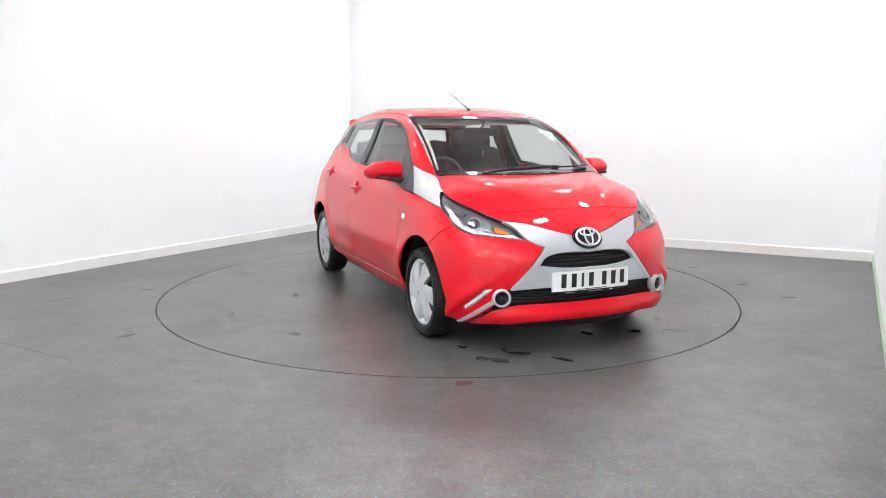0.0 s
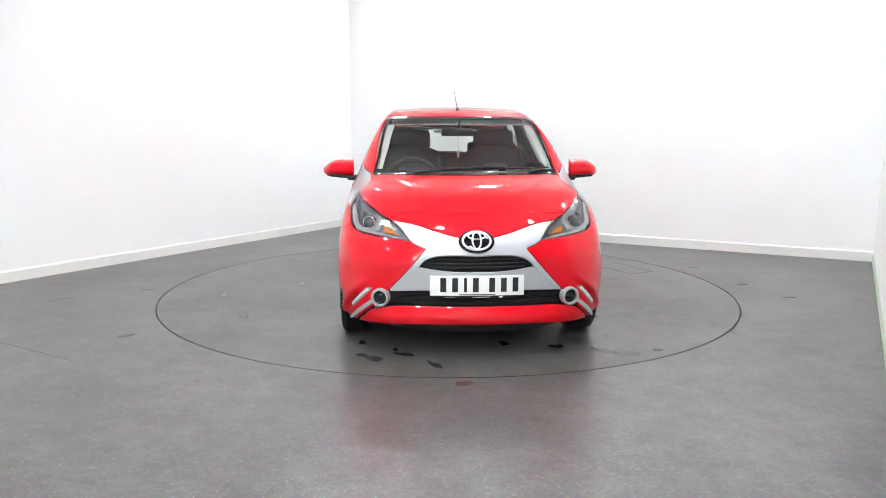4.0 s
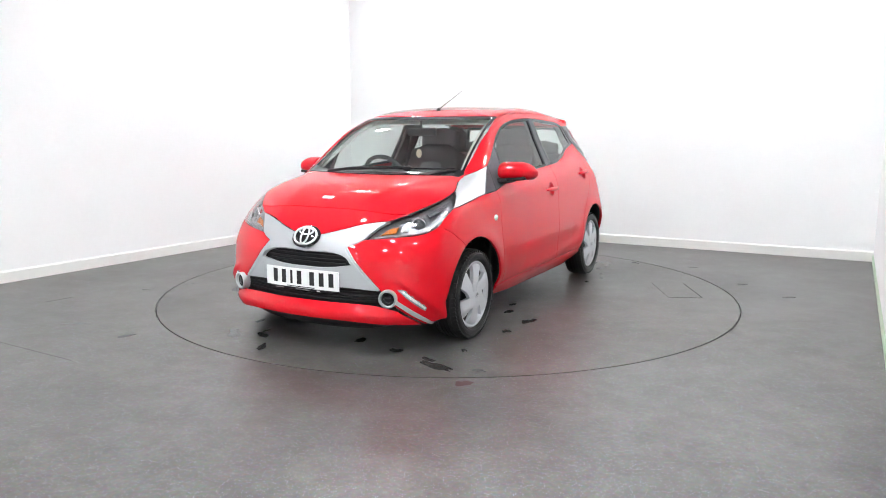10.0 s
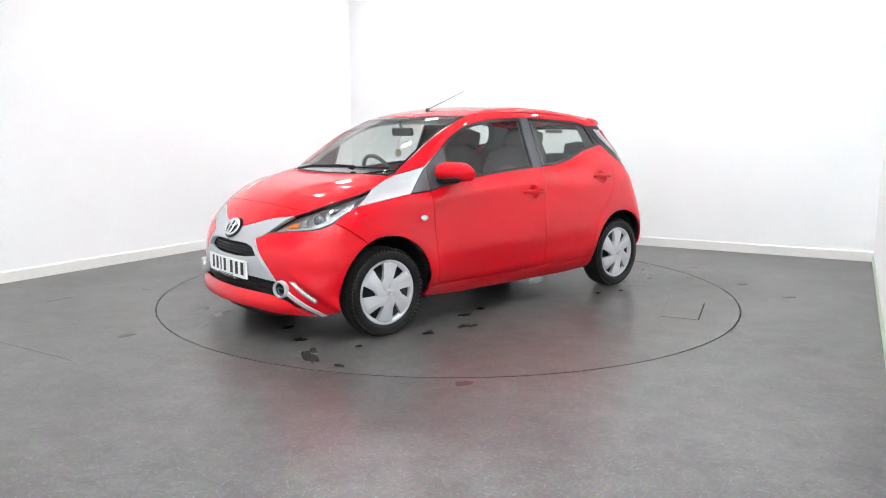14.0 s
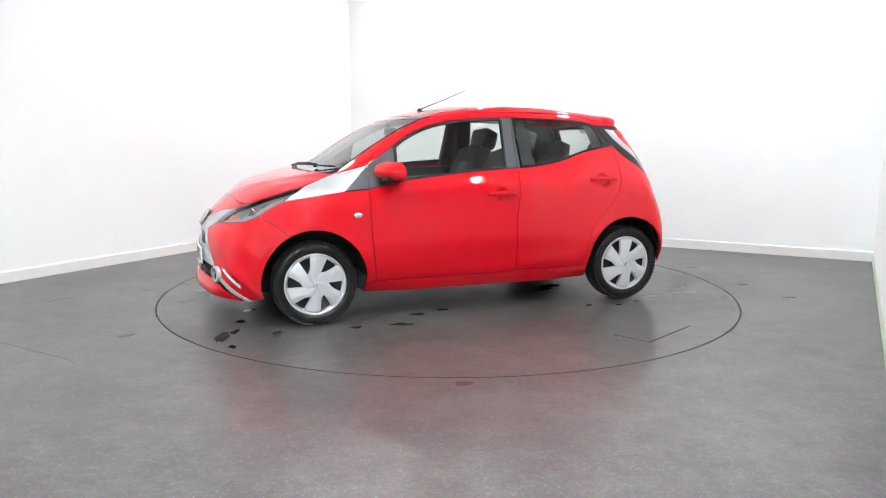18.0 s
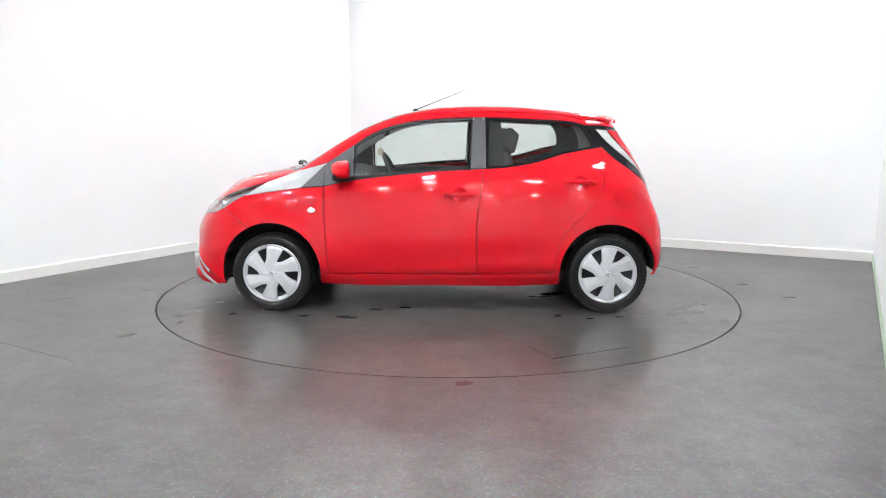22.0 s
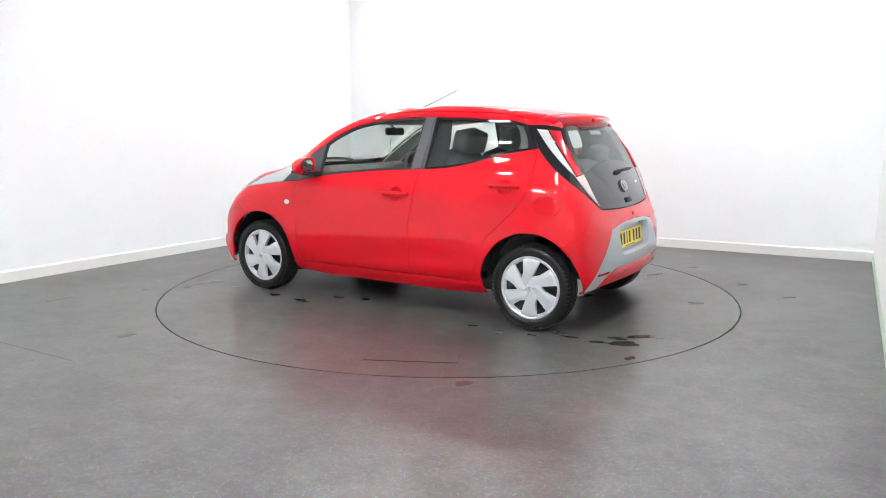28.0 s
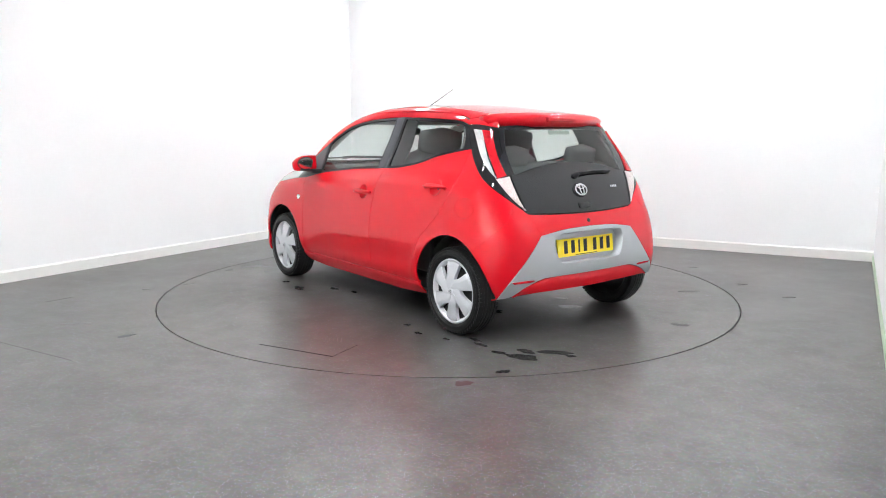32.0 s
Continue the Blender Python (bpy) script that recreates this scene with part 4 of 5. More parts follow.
def blade_mesh(r0=0.018, r1=0.192):
    """One blade of the wheel trim: a sixth of a swirled disc, cut back on both edges by the windows, with a fold along it."""
    bm = bmesh.new()
    rows, nr, na = [], 24, 12
    for i in range(nr + 1):
        r = r0 + (r1 - r0) * i / nr
        out = max(0.0, (r - 0.083) / 0.107)
        high = 15.5 + 2.5 * out - 30 * max(0.0, 0.083 - r) / 0.065
        low = float(np.interp(r, (0.083, 0.090, 0.106, 0.140, 0.190), (-44.5, -36, -26, -20.5, -17))) if r > 0.083 else high - 60
        row = []
        for k in range(na + 1):
            u = -1 + 2 * k / na
            a = radians(3 + 0.5 * (high + low) + 0.5 * (high - low) * u)
            side = u + 0.35
            fall = 0.011 * (side / 1.35 if side > 0 else -0.55 * side / 0.65) * (0.35 + 0.65 * out)
            y = 0.085 - 0.007 * (r / r1) ** 2 - fall - 0.010 * max(0.0, (r - 0.170) / 0.022) ** 2
            row.append(bm.verts.new((r * math.cos(a), y, r * math.sin(a))))
        rows.append(row)
    for a, b in zip(rows, rows[1:]):
        for k in range(na):
            bm.faces.new((a[k], b[k], b[k + 1], a[k + 1]))
    edge = [e for e in bm.edges if e.is_boundary]
    ext = bmesh.ops.extrude_edge_only(bm, edges=edge)
    for v in ext["geom"]:
        if isinstance(v, bmesh.types.BMVert):
            v.co.y -= 0.024
    return bm


def tread_mesh(r=0.2775, n=62):
    """The slanted blocks of the tyre's two shoulders."""
    bm = bmesh.new()
    for side in (1, -1):
        for i in range(n):
            a = 2 * math.pi * (i + 0.5 * (side > 0)) / n
            m = Matrix.Rotation(-a, 4, "Y") @ Matrix.Translation((r - 0.0125, side * 0.058, 0)) @ Matrix.Rotation(side * radians(16), 4, "Z") @ Matrix.Rotation(side * radians(14), 4, "X")
            block(0.016, 0.034, 0.0205, bm=bm, turn=m)
    return bm


WHEEL_Y = 0.708
hub = empty("wheel", "", "")
hub.parent = car
tyre = part("tyre", tyre_mesh(), M_RUBBER, hub, "black tyre")
cover = part("wheel_trim", merge(lathe([(0.176, 0.045), (0.184, 0.062), (0.190, 0.069), (0.198, 0.072), (0.204, 0.068), (0.2045, 0.055)], 64),
             lathe([(0.0, 0.0895), (0.016, 0.089), (0.020, 0.0875), (0.022, 0.080)], 40)), M_RIM, hub, "silver six-bladed wheel trim")
first_blade = part("blade", blade_mesh(), M_RIM, cover)
first_blade.data.set_sharp_from_angle(angle=radians(9))
tagged(part("tread", tread_mesh(), M_RUBBER, tyre, smooth=False), kind="stuff")
for k in range(1, 6):
    b = new("blade", first_blade.data)
    b.parent, b.matrix_basis = cover, Matrix.Rotation(math.radians(60 * k), 4, "Y")
part("rim", lathe([(0.204, -0.06), (0.200, 0.045), (0.180, 0.03), (0.13, 0.005), (0.10, 0.02), (0.0, 0.02)], 48), M_STEEL, hub, "dark steel wheel")
emb = bmesh.new()
for rx, rz, t in ((0.013, 0.0095, 0.0013), (0.004, 0.0095, 0.0012)):
    tube([(rx * math.cos(a), 0.0905, rz * math.sin(a)) for a in np.linspace(0, 2 * math.pi, 21)], t, 6, emb)
tube([(0.0075 * math.cos(a), 0.0905, 0.004 + 0.0035 * math.sin(a)) for a in np.linspace(0, 2 * math.pi, 21)], 0.0012, 6, emb)
part("wheel_badge", emb, M_CHROME, cover)
hub.matrix_basis = pose(AX, WHEEL_Y, 0.275, 0, -35, 0)
wheels = [hub]
for x, y, turn in ((-AX, 1, 31), (AX, -1, 5), (-AX, -1, 40)):
    w = copy_thing(hub, pose(x, WHEEL_Y * y, 0.275, 0, turn, 0 if y > 0 else 180))
    wheels.append(w)

# wheel wells, floor pan and dark parts below
for x in (AX, -AX):
    for s in (1, -1):
        span = (radians(18), radians(197)) if x > 0 else (radians(-2), radians(174))
        well = lathe([(AR + 0.018, 0.40), (AR + 0.022, 0.70), (AR + 0.012, 0.735)] if x > 0 else [(AR + 0.014, 0.40), (AR + 0.014, 0.66), (AR + 0.002, 0.715)], 32, arc=span if x > 0 else (radians(-2), radians(182)))
        lathe([(0.0, 0.41), (AR + 0.02, 0.41)], 32, bm=well, arc=span)
        bmesh.ops.transform(well, matrix=Matrix.Translation((x, 0, AZ)) @ Matrix.Diagonal((1, s, 1, 1)), verts=well.verts)
        part("wheel_well", well, M_BLACK, car)
# underbody blocks, their shade put into the near-black colour
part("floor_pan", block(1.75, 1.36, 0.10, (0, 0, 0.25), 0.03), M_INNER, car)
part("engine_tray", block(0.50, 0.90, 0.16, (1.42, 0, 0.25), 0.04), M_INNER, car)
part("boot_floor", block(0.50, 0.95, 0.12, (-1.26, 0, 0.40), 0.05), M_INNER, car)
lip = bmesh.new()
rows = []
for i in range(25):
    a = -1 + 2 * i / 24
    y = 0.53 * a
    xf = 1.822 - 0.32 * y * y
    rows.append([lip.verts.new((xf - 0.10, y, 0.250)), lip.verts.new((xf, y, 0.242 - 0.03 * a ** 4)), lip.verts.new((xf - 0.030, y, 0.160 + 0.03 * a ** 4)), lip.verts.new((xf - 0.06, y, 0.132 + 0.04 * a ** 4)), lip.verts.new((xf - 0.18, y, 0.136 + 0.03 * a ** 4))])
for a, b in zip(rows, rows[1:]):
    for j in range(4):
        lip.faces.new((a[j], b[j], b[j + 1], a[j + 1]))
part("under_spoiler", lip, M_BLACK, car)
axle = tube([(-1.10, -0.60, 0.26), (-1.02, -0.35, 0.30), (-1.02, 0.35, 0.30), (-1.10, 0.60, 0.26)], 0.032, 12)
part("rear_axle", axle, M_STEEL, car)
pipe = lathe([(0.0, -0.20), (0.085, -0.20), (0.09, -0.19), (0.09, 0.19), (0.085, 0.20), (0.0, 0.20)], 24, "y", at=(-1.30, 0.05, 0.34))
tube([(-1.30, -0.22, 0.34), (-1.40, -0.36, 0.33), (-1.52, -0.38, 0.315)], 0.02, 12, pipe)
part("exhaust", pipe, M_STEEL, car)



# ---- fittings on the skin ----
def stand(s, z, lift=0.0, side=1, mode="side"):
    """A pose on the skin: local z points outward, local x along the car, to the front."""
    p = (on_side([s], [z]) if mode == "side" else on_top([s], [z]))[0]
    n = Vector(slope_of(np.array([p]))[0])
    p = Vector(p) + n * lift
    if side < 0:
        p.y, n.y = -p.y, -n.y
    up = Vector((0, 0, 1)) if mode == "side" else Vector((1, 0, 0))
    xax = up.cross(n).normalized()
    yax = n.cross(xax)
    return Matrix(((xax.x, yax.x, n.x, p.x), (xax.y, yax.y, n.y, p.y), (xax.z, yax.z, n.z, p.z), (0, 0, 0, 1)))


def moved(bm, m):
    bmesh.ops.transform(bm, matrix=m, verts=bm.verts)
    return bm


def ring_of(rx, ry, t, at=(0, 0, 0), n=40, bm=None):
    """An oval hoop of round bar, flat in x and y."""
    own = bmesh.new()
    rows = []
    for i in range(n):
        a = 2 * math.pi * i / n
        c, s = math.cos(a), math.sin(a)
        rows.append([own.verts.new((at[0] + (rx + t * math.cos(b)) * c, at[1] + (ry + t * math.cos(b)) * s, at[2] + t * math.sin(b))) for b in np.linspace(0, 2 * math.pi, 9)[:-1]])
    for i in range(n):
        a, b = rows[i], rows[(i + 1) % n]
        for k in range(8):
            own.faces.new((a[k], b[k], b[(k + 1) % 8], a[(k + 1) % 8]))
    return merge(bm, own)


def dome(rx, ry, h, n=40, rings=6):
    """A low oval dome."""
    bm = lathe([(1.0, 0.0)] + [(math.cos(k / rings * math.pi / 2), math.sin(k / rings * math.pi / 2)) for k in range(1, rings)] + [(0.0, 1.0)], n, "z")
    return moved(bm, Matrix.Diagonal((rx, ry, h, 1)))


def oval_badge(parent, m, w, h, base):
    """A badge of three ovals, plain shapes in chrome."""
    root_part = part("badge", moved(dome(w / 2, h / 2, 0.010), m), base, parent, "oval badge with chrome rings")
    bm = ring_of(w * 0.385, h * 0.385, h * 0.046, (0, 0, 0.011))
    ring_of(w * 0.12, h * 0.36, h * 0.038, (0, 0, 0.016), bm=bm)
    ring_of(w * 0.235, h * 0.14, h * 0.038, (0, h * 0.19, 0.015), bm=bm)
    part("badge_rings", moved(bm, m), M_BADGE, root_part)
    return root_part


def slat(z, s0, lift, tall, deep, material, parent, name="slat", half=MIDF, n=24):
    """A bar that follows the nose from side to side."""
    ss = np.linspace(s0, half, n)
    p = on_side(ss, np.full(n, z))
    nn = slope_of(p)
    nn[:, 2] = 0
    nn /= np.linalg.norm(nn, axis=1, keepdims=True)
    line = [(Vector(a) + Vector(b) * lift, Vector(b)) for a, b in zip(p, nn)]
    line += [(Vector((a.x, -a.y, a.z)), Vector((b.x, -b.y, b.z))) for a, b in line[-2::-1]]
    bm = bmesh.new()
    rows = []
    for a, b in line:
        rows.append([bm.verts.new(a + Vector((0, 0, tall / 2)) - b * deep), bm.verts.new(a + Vector((0, 0, tall * 0.35))), bm.verts.new(a + Vector((0, 0, -tall * 0.35))), bm.verts.new(a + Vector((0, 0, -tall / 2)) - b * deep)])
    for a, b in zip(rows, rows[1:]):
        for k in range(3):
            bm.faces.new((a[k], b[k], b[k + 1], a[k + 1]))
    return part(name, bm, material, parent)


# grilles
upper = whole("upper_grille", [GRILLE_TOP, GRILLE_LOW], M_BLACK, car, "black slatted upper grille", half=MIDF, lift=-0.045, gap=-0.012)
for z, s0 in ((0.514, 1.995), (0.534, 1.990), (0.555, 2.010)):
    slat(z, s0, -0.022, 0.009, 0.018, M_BLACK, upper)
lower = whole("lower_grille", [[(MIDF, 0.392), (2.00, 0.390), (1.790, 0.384)], [(1.790, 0.384), (1.745, 0.268)], [(1.745, 0.268), (1.90, 0.262), (MIDF, 0.262)]], M_BLACK, car, "black slatted lower grille", half=MIDF, lift=-0.045, gap=-0.012)
for z, s0 in ((0.312, 1.81), (0.328, 1.815), (0.344, 1.815), (0.360, 1.815), (0.376, 1.815)):
    slat(z, s0, -0.018, 0.007, 0.022, M_BLACK, lower)
both("nose_ridge", [[(1.992, 0.604), (1.922, 0.508), (1.822, 0.388)], [(1.822, 0.388), (1.845, 0.386)], [(1.845, 0.386), (1.945, 0.500), (1.985, 0.558), (2.01, 0.582)], [(2.01, 0.582), (1.992, 0.604)]], M_SILVER, car, lift=0.004, thick=0.004)
panel_object("tow_cover", cut([[(1.892, 0.412), (1.965, 0.412)], [(1.965, 0.412), (1.967, 0.486)], [(1.967, 0.486), (1.912, 0.486), (1.892, 0.470)], [(1.892, 0.470), (1.892, 0.412)]], lift=0.0018, gap=0.001, thick=0.0018), M_SILVER, car, "small square towing-eye cover", -1)
oval_badge(car, Matrix.Translation((0, 0, 0.002)) @ stand(MIDF, 0.652, 0.004), 0.200, 0.144, M_GLOSS)

# fog lamps and running lamps
for sd in (1, -1):
    base = stand(1.768, 0.339, 0.014, sd)
    m = base.copy()
    fw = Vector((0.94, 0.30 * sd, -0.02)).normalized()
    xa = Vector((0, 0, 1)).cross(fw).normalized()
    ya = fw.cross(xa)
    for i in range(3):
        m[i][0], m[i][1], m[i][2] = xa[i], ya[i], fw[i]
    bezel = part("fog_lamp", moved(lathe([(0.052, -0.035), (0.052, 0.006), (0.050, 0.011), (0.045, 0.013), (0.040, 0.009), (0.038, -0.004)], 40, "z"), m), M_SILVER, car, "round fog lamp with a silver ring")
    part("lamp_bowl", moved(lathe([(0.0395, -0.002), (0.034, -0.010), (0.028, -0.007), (0.0, -0.007)], 32, "z"), m), M_GLOSS, bezel, "dark bowl")
    part("lamp_glass", moved(lathe([(0.028, -0.006), (0.021, 0.001), (0.010, 0.005), (0.0, 0.006)], 32, "z"), m), M_GLOSS, bezel, "dark round lens")
DRL = [[(1.724, 0.388), (1.690, 0.388)], [(1.690, 0.388), (1.635, 0.335), (1.580, 0.284)], [(1.580, 0.284), (1.590, 0.262)], [(1.590, 0.262), (1.655, 0.316), (1.724, 0.388)]]
DAY = both("running_lamp", DRL, M_REFLECT, car, "slanted daytime running lamp strip", lift=0.0012, gap=-0.001)
both("lens", [[(1.716, 0.384), (1.694, 0.384)], [(1.694, 0.384), (1.637, 0.330), (1.587, 0.284)], [(1.587, 0.284), (1.593, 0.270)], [(1.593, 0.270), (1.655, 0.321), (1.716, 0.384)]], M_CLEARLENS, DAY, lift=0.004, thick=0.004)
for sd, h in zip((1, -1), DAY):
    for k in range(8):
        u = k / 7
        part("light_cell", moved(dome(0.0075, 0.0085, 0.005, 12, 3), stand(1.698 - 0.102 * u, 0.3735 - 0.093 * u, 0.004, sd)), M_CLEARLENS, h)

# headlamps
HEAD = [LAMP_TIP, LAMP_HIGH, LAMP_REAR, LAMP_LOW, LAMP_LOW_FRONT]
HEADS = both("headlamp", HEAD, M_HOUSING, car, "long swept-back headlamp with a dark housing", lift=-0.040, gap=-0.004)
both("lens", HEAD, M_LENS, HEADS, "clear lamp lens", lift=0.001, thick=0.012, gap=0.0015)
both("chrome_strip", [[(1.868, 0.662), (1.70, 0.681), (1.60, 0.693), (1.540, 0.713), (1.497, 0.733), (1.437, 0.779), (1.375, 0.820)], [(1.375, 0.820), (1.372, 0.838)], [(1.372, 0.838), (1.452, 0.804), (1.505, 0.768), (1.548, 0.738), (1.62, 0.712), (1.70, 0.696), (1.80, 0.682)], [(1.80, 0.688), (1.868, 0.662)]], M_REFLECT, HEADS, "bright chrome light bar", lift=-0.008, thick=0.014, step=0.02)
both("indicator", [[(1.812, 0.690), (1.72, 0.704)], [(1.72, 0.704), (1.700, 0.738)], [(1.700, 0.738), (1.755, 0.726), (1.812, 0.690)]], M_AMBER, HEADS, "amber indicator reflector", lift=-0.022, thick=0.012, step=0.015)
both("chrome_wedge", [[(1.69, 0.706), (1.655, 0.710)], [(1.655, 0.710), (1.660, 0.757)], [(1.660, 0.757), (1.690, 0.748)], [(1.690, 0.748), (1.69, 0.706)]], M_REFLECT, HEADS, lift=-0.020, thick=0.012, step=0.015)
both("chrome_fin", [[(1.52, 0.782), (1.40, 0.824), (1.30, 0.868)], [(1.30, 0.868), (1.27, 0.888)], [(1.27, 0.888), (1.40, 0.848), (1.53, 0.803)], [(1.53, 0.803), (1.52, 0.782)]], M_GREY, HEADS, lift=-0.020, thick=0.012, step=0.02)
for sd, holder in zip((1, -1), HEADS):
    m = stand(1.592, 0.752, -0.034, sd)
    fw = Vector((0.90, 0.42 * sd, 0.05)).normalized()
    xa = Vector((0, 0, 1)).cross(fw).normalized()
    ya = fw.cross(xa)
    for i in range(3):
        m[i][0], m[i][1], m[i][2] = xa[i], ya[i], fw[i]
    part("projector_ring", moved(lathe([(0.041, -0.02), (0.042, 0.004), (0.039, 0.008), (0.035, 0.006), (0.033, -0.006)], 36, "z"), m), M_CHROME, holder, "chrome ring")
    part("projector_lens", moved(lathe([(0.033, -0.004), (0.028, 0.008), (0.016, 0.016), (0.0, 0.019)], 32, "z"), m), M_HOUSING, holder, "dark glass ball lens")


# number plates, with plain bars for what is written on them
def number_plate(name, x0, z0, bow, sign, tilt, material, label):
    holder = new(name)
    holder.parent = car
    tagged(holder, label)
    lean = Matrix.Translation((x0, 0, z0)) @ Matrix.Rotation(tilt, 4, "Y")

    def sheet(y0, y1, za, zb, lift, thick):
        bm = bmesh.new()
        n = max(2, int(abs(y1 - y0) / 0.03))
        rows = []
        for i in range(n + 1):
            y = y0 + (y1 - y0) * i / n
            x = sign * (lift - bow * y * y)
            rows.append([bm.verts.new((x, y, za)), bm.verts.new((x, y, zb)), bm.verts.new((x - sign * thick, y, zb)), bm.verts.new((x - sign * thick, y, za))])
        for a, b in zip(rows, rows[1:]):
            for k in range(4):
                bm.faces.new((a[k], b[k], b[(k + 1) % 4], a[(k + 1) % 4]))
        bm.faces.new(rows[0]), bm.faces.new(rows[-1][::-1])
        return moved(bm, lean)

    part("plate", sheet(-0.26, 0.26, -0.0555, 0.0555, 0.0, 0.008), material, holder, smooth=False)
    at = -0.203
    for k in range(7):
        wide = 0.032 if k != 2 else 0.016
        part("character_bar", sheet(sign * at, sign * (at + wide), -0.0395 + 0.004, 0.0395 + 0.004, 0.0012, 0.001), M_INK, holder, smooth=False)
        at += wide + (0.033 if k != 3 else 0.058)
    part("maker_bar", sheet(-0.10, 0.10, -0.052, -0.0475, 0.001, 0.001), M_INK, holder, smooth=False)
    for y in (-0.145, 0.145):
        part("screw_cap", moved(dome(0.006, 0.006, 0.003, 16, 3), lean @ Matrix.Translation((sign * (0.001 - bow * y * y), y, 0.046)) @ Matrix.Rotation(sign * math.pi / 2, 4, "Y")), material, holder)
    return holder


number_plate("front_number_plate", 1.862, 0.421, 0.20, 1, 0.0, M_WHITEPLATE, "white front number plate with black bars")
number_plate("rear_number_plate", -1.560, 0.540, 0.0, -1, radians(6), M_YELLOWPLATE, "yellow rear number plate with black bars")
part("plate_mount", block(0.03, 0.40, 0.05, (1.835, 0, 0.372), 0.008), M_BLACK, car)
for y0, w in ((-0.15, 0.06), (0.02, 0.10), (0.13, 0.02)):
    part("holder_mark", block(0.002, w, 0.006, (1.868 - 0.2 * y0 * y0, y0, 0.358), 0.0, 1), M_WHITEPLATE if w == 0.02 else M_CHROME, car, smooth=False)

# rear recess, badge, wiper, button
whole("plate_recess", RECESS, M_SILVER, car, "recess behind the rear plate", half=MIDR, lift=-0.066, gap=-0.006)
both("reflector", [[(-1.460, 0.378), (-1.572, 0.380)], [(-1.572, 0.380), (-1.565, 0.363), (-1.470, 0.362)], [(-1.470, 0.362), (-1.460, 0.378)]], M_REDLENS, car, "narrow red reflector", lift=0.003, thick=0.004)
m = stand(MIDR, 0.887, 0.004)
oval_badge(HATCH, m, 0.128, 0.094, M_GLOSS)
part("release_button", moved(block(0.088, 0.036, 0.014, (0, 0, 0.004), 0.005), stand(MIDR, 0.795, 0.002)), M_BLACK, HATCH)
part("lock", moved(lathe([(0.013, 0.0), (0.012, 0.004), (0.008, 0.003), (0.0, 0.002)], 20, "z"), stand(MIDR, 0.703, 0.001)), M_BLACK, car)
sgn = stand(-1.62, 0.898, 0.004, -1)
for k in range(4):
    part("letter_bar", moved(block(0.013, 0.015 if k else 0.018, 0.003, (0.026 - 0.018 * k, 0, 0), 0.001), sgn), M_CHROME, HATCH)
arm = bmesh.new()
wp = [on_side([s], [z])[0] for s, z in ((-1.985, 0.978), (-1.90, 0.985), (-1.80, 0.990), (-1.70, 0.990), (-1.60, 0.988))]
wn = slope_of(np.array(wp))
pts = [Vector(p) + Vector(n) * (0.030 if i == 0 else 0.022) for i, (p, n) in enumerate(zip(wp, wn))]
pts = [Vector((p.x, -p.y, p.z)) for p in pts]
tube(pts, 0.010, 10, arm, tip=0.005)
rw = part("rear_wiper", arm, M_BLACK, rear_glass, "black rear wiper")
part("pivot_cap", moved(dome(0.024, 0.020, 0.034, 20, 4), stand(MIDR, 0.978, 0.002)), M_BLACK, rw)
part("rear_blade", tube([p - Vector((-0.010, 0, 0.010)) for p in pts[1:]], 0.005, 8), M_BLACK, rw)
part("window_sticker", moved(block(0.20, 0.030, 0.001, (0.02, 0, -0.012)), stand(MIDR, 1.255, 0.0)), M_STICKER, rear_glass, smooth=False)

# handles
for name, cup, at, holder in (("front", CUP_FRONT, (-0.140, 0.826), FRONT_DOORS), ("rear", CUP_REAR, (-0.965, 0.904), REAR_DOORS)):
    c0 = at
    both("handle_cup", cup, M_RED, holder, lift=-0.001, gap=0.0, thick=0.004, step=0.012, shape=lambda a, b, c=c0: -0.022 * np.clip(1 - ((a - c[0]) ** 2 + (b - c[1]) ** 2) / 0.0024, 0, 1))
    for sd, h in zip((1, -1), holder):
        m = stand(at[0], at[1], 0.0, sd)
        bm = bmesh.new()
        rows = []
        for i in range(17):
            u = -1 + 2 * i / 16
            half_h = 0.0155 * (1 - 0.55 * abs(u) ** 3)
            out = 0.026 - 0.016 * u ** 4
            rows.append([bm.verts.new((0.108 * u - 0.004, half_h * math.cos(a), out + 0.010 * math.sin(a))) for a in np.linspace(0, 2 * math.pi, 13)[:-1]])
        for a, b in zip(rows, rows[1:]):
            for k in range(12):
                bm.faces.new((a[k], b[k], b[(k + 1) % 12], a[(k + 1) % 12]))
        bm.faces.new(rows[0]), bm.faces.new(rows[-1])
        block(0.022, 0.018, 0.030, (0.092, 0, 0.006), 0.004, bm=bm)
        block(0.022, 0.018, 0.030, (-0.100, 0, 0.006), 0.004, bm=bm)
        part("handle", moved(bm, m), M_RED, h, "red pull handle")
for sd in (1, -1):
    m = stand(0.882, 0.717, 0.0, sd)
    rep = part("side_repeater", moved(dome(0.026, 0.017, 0.010, 28, 4), m), M_CLEARLENS, car, "small clear side indicator")
    part("repeater_rim", moved(ring_of(0.026, 0.017, 0.003), m), M_CHROME, rep)


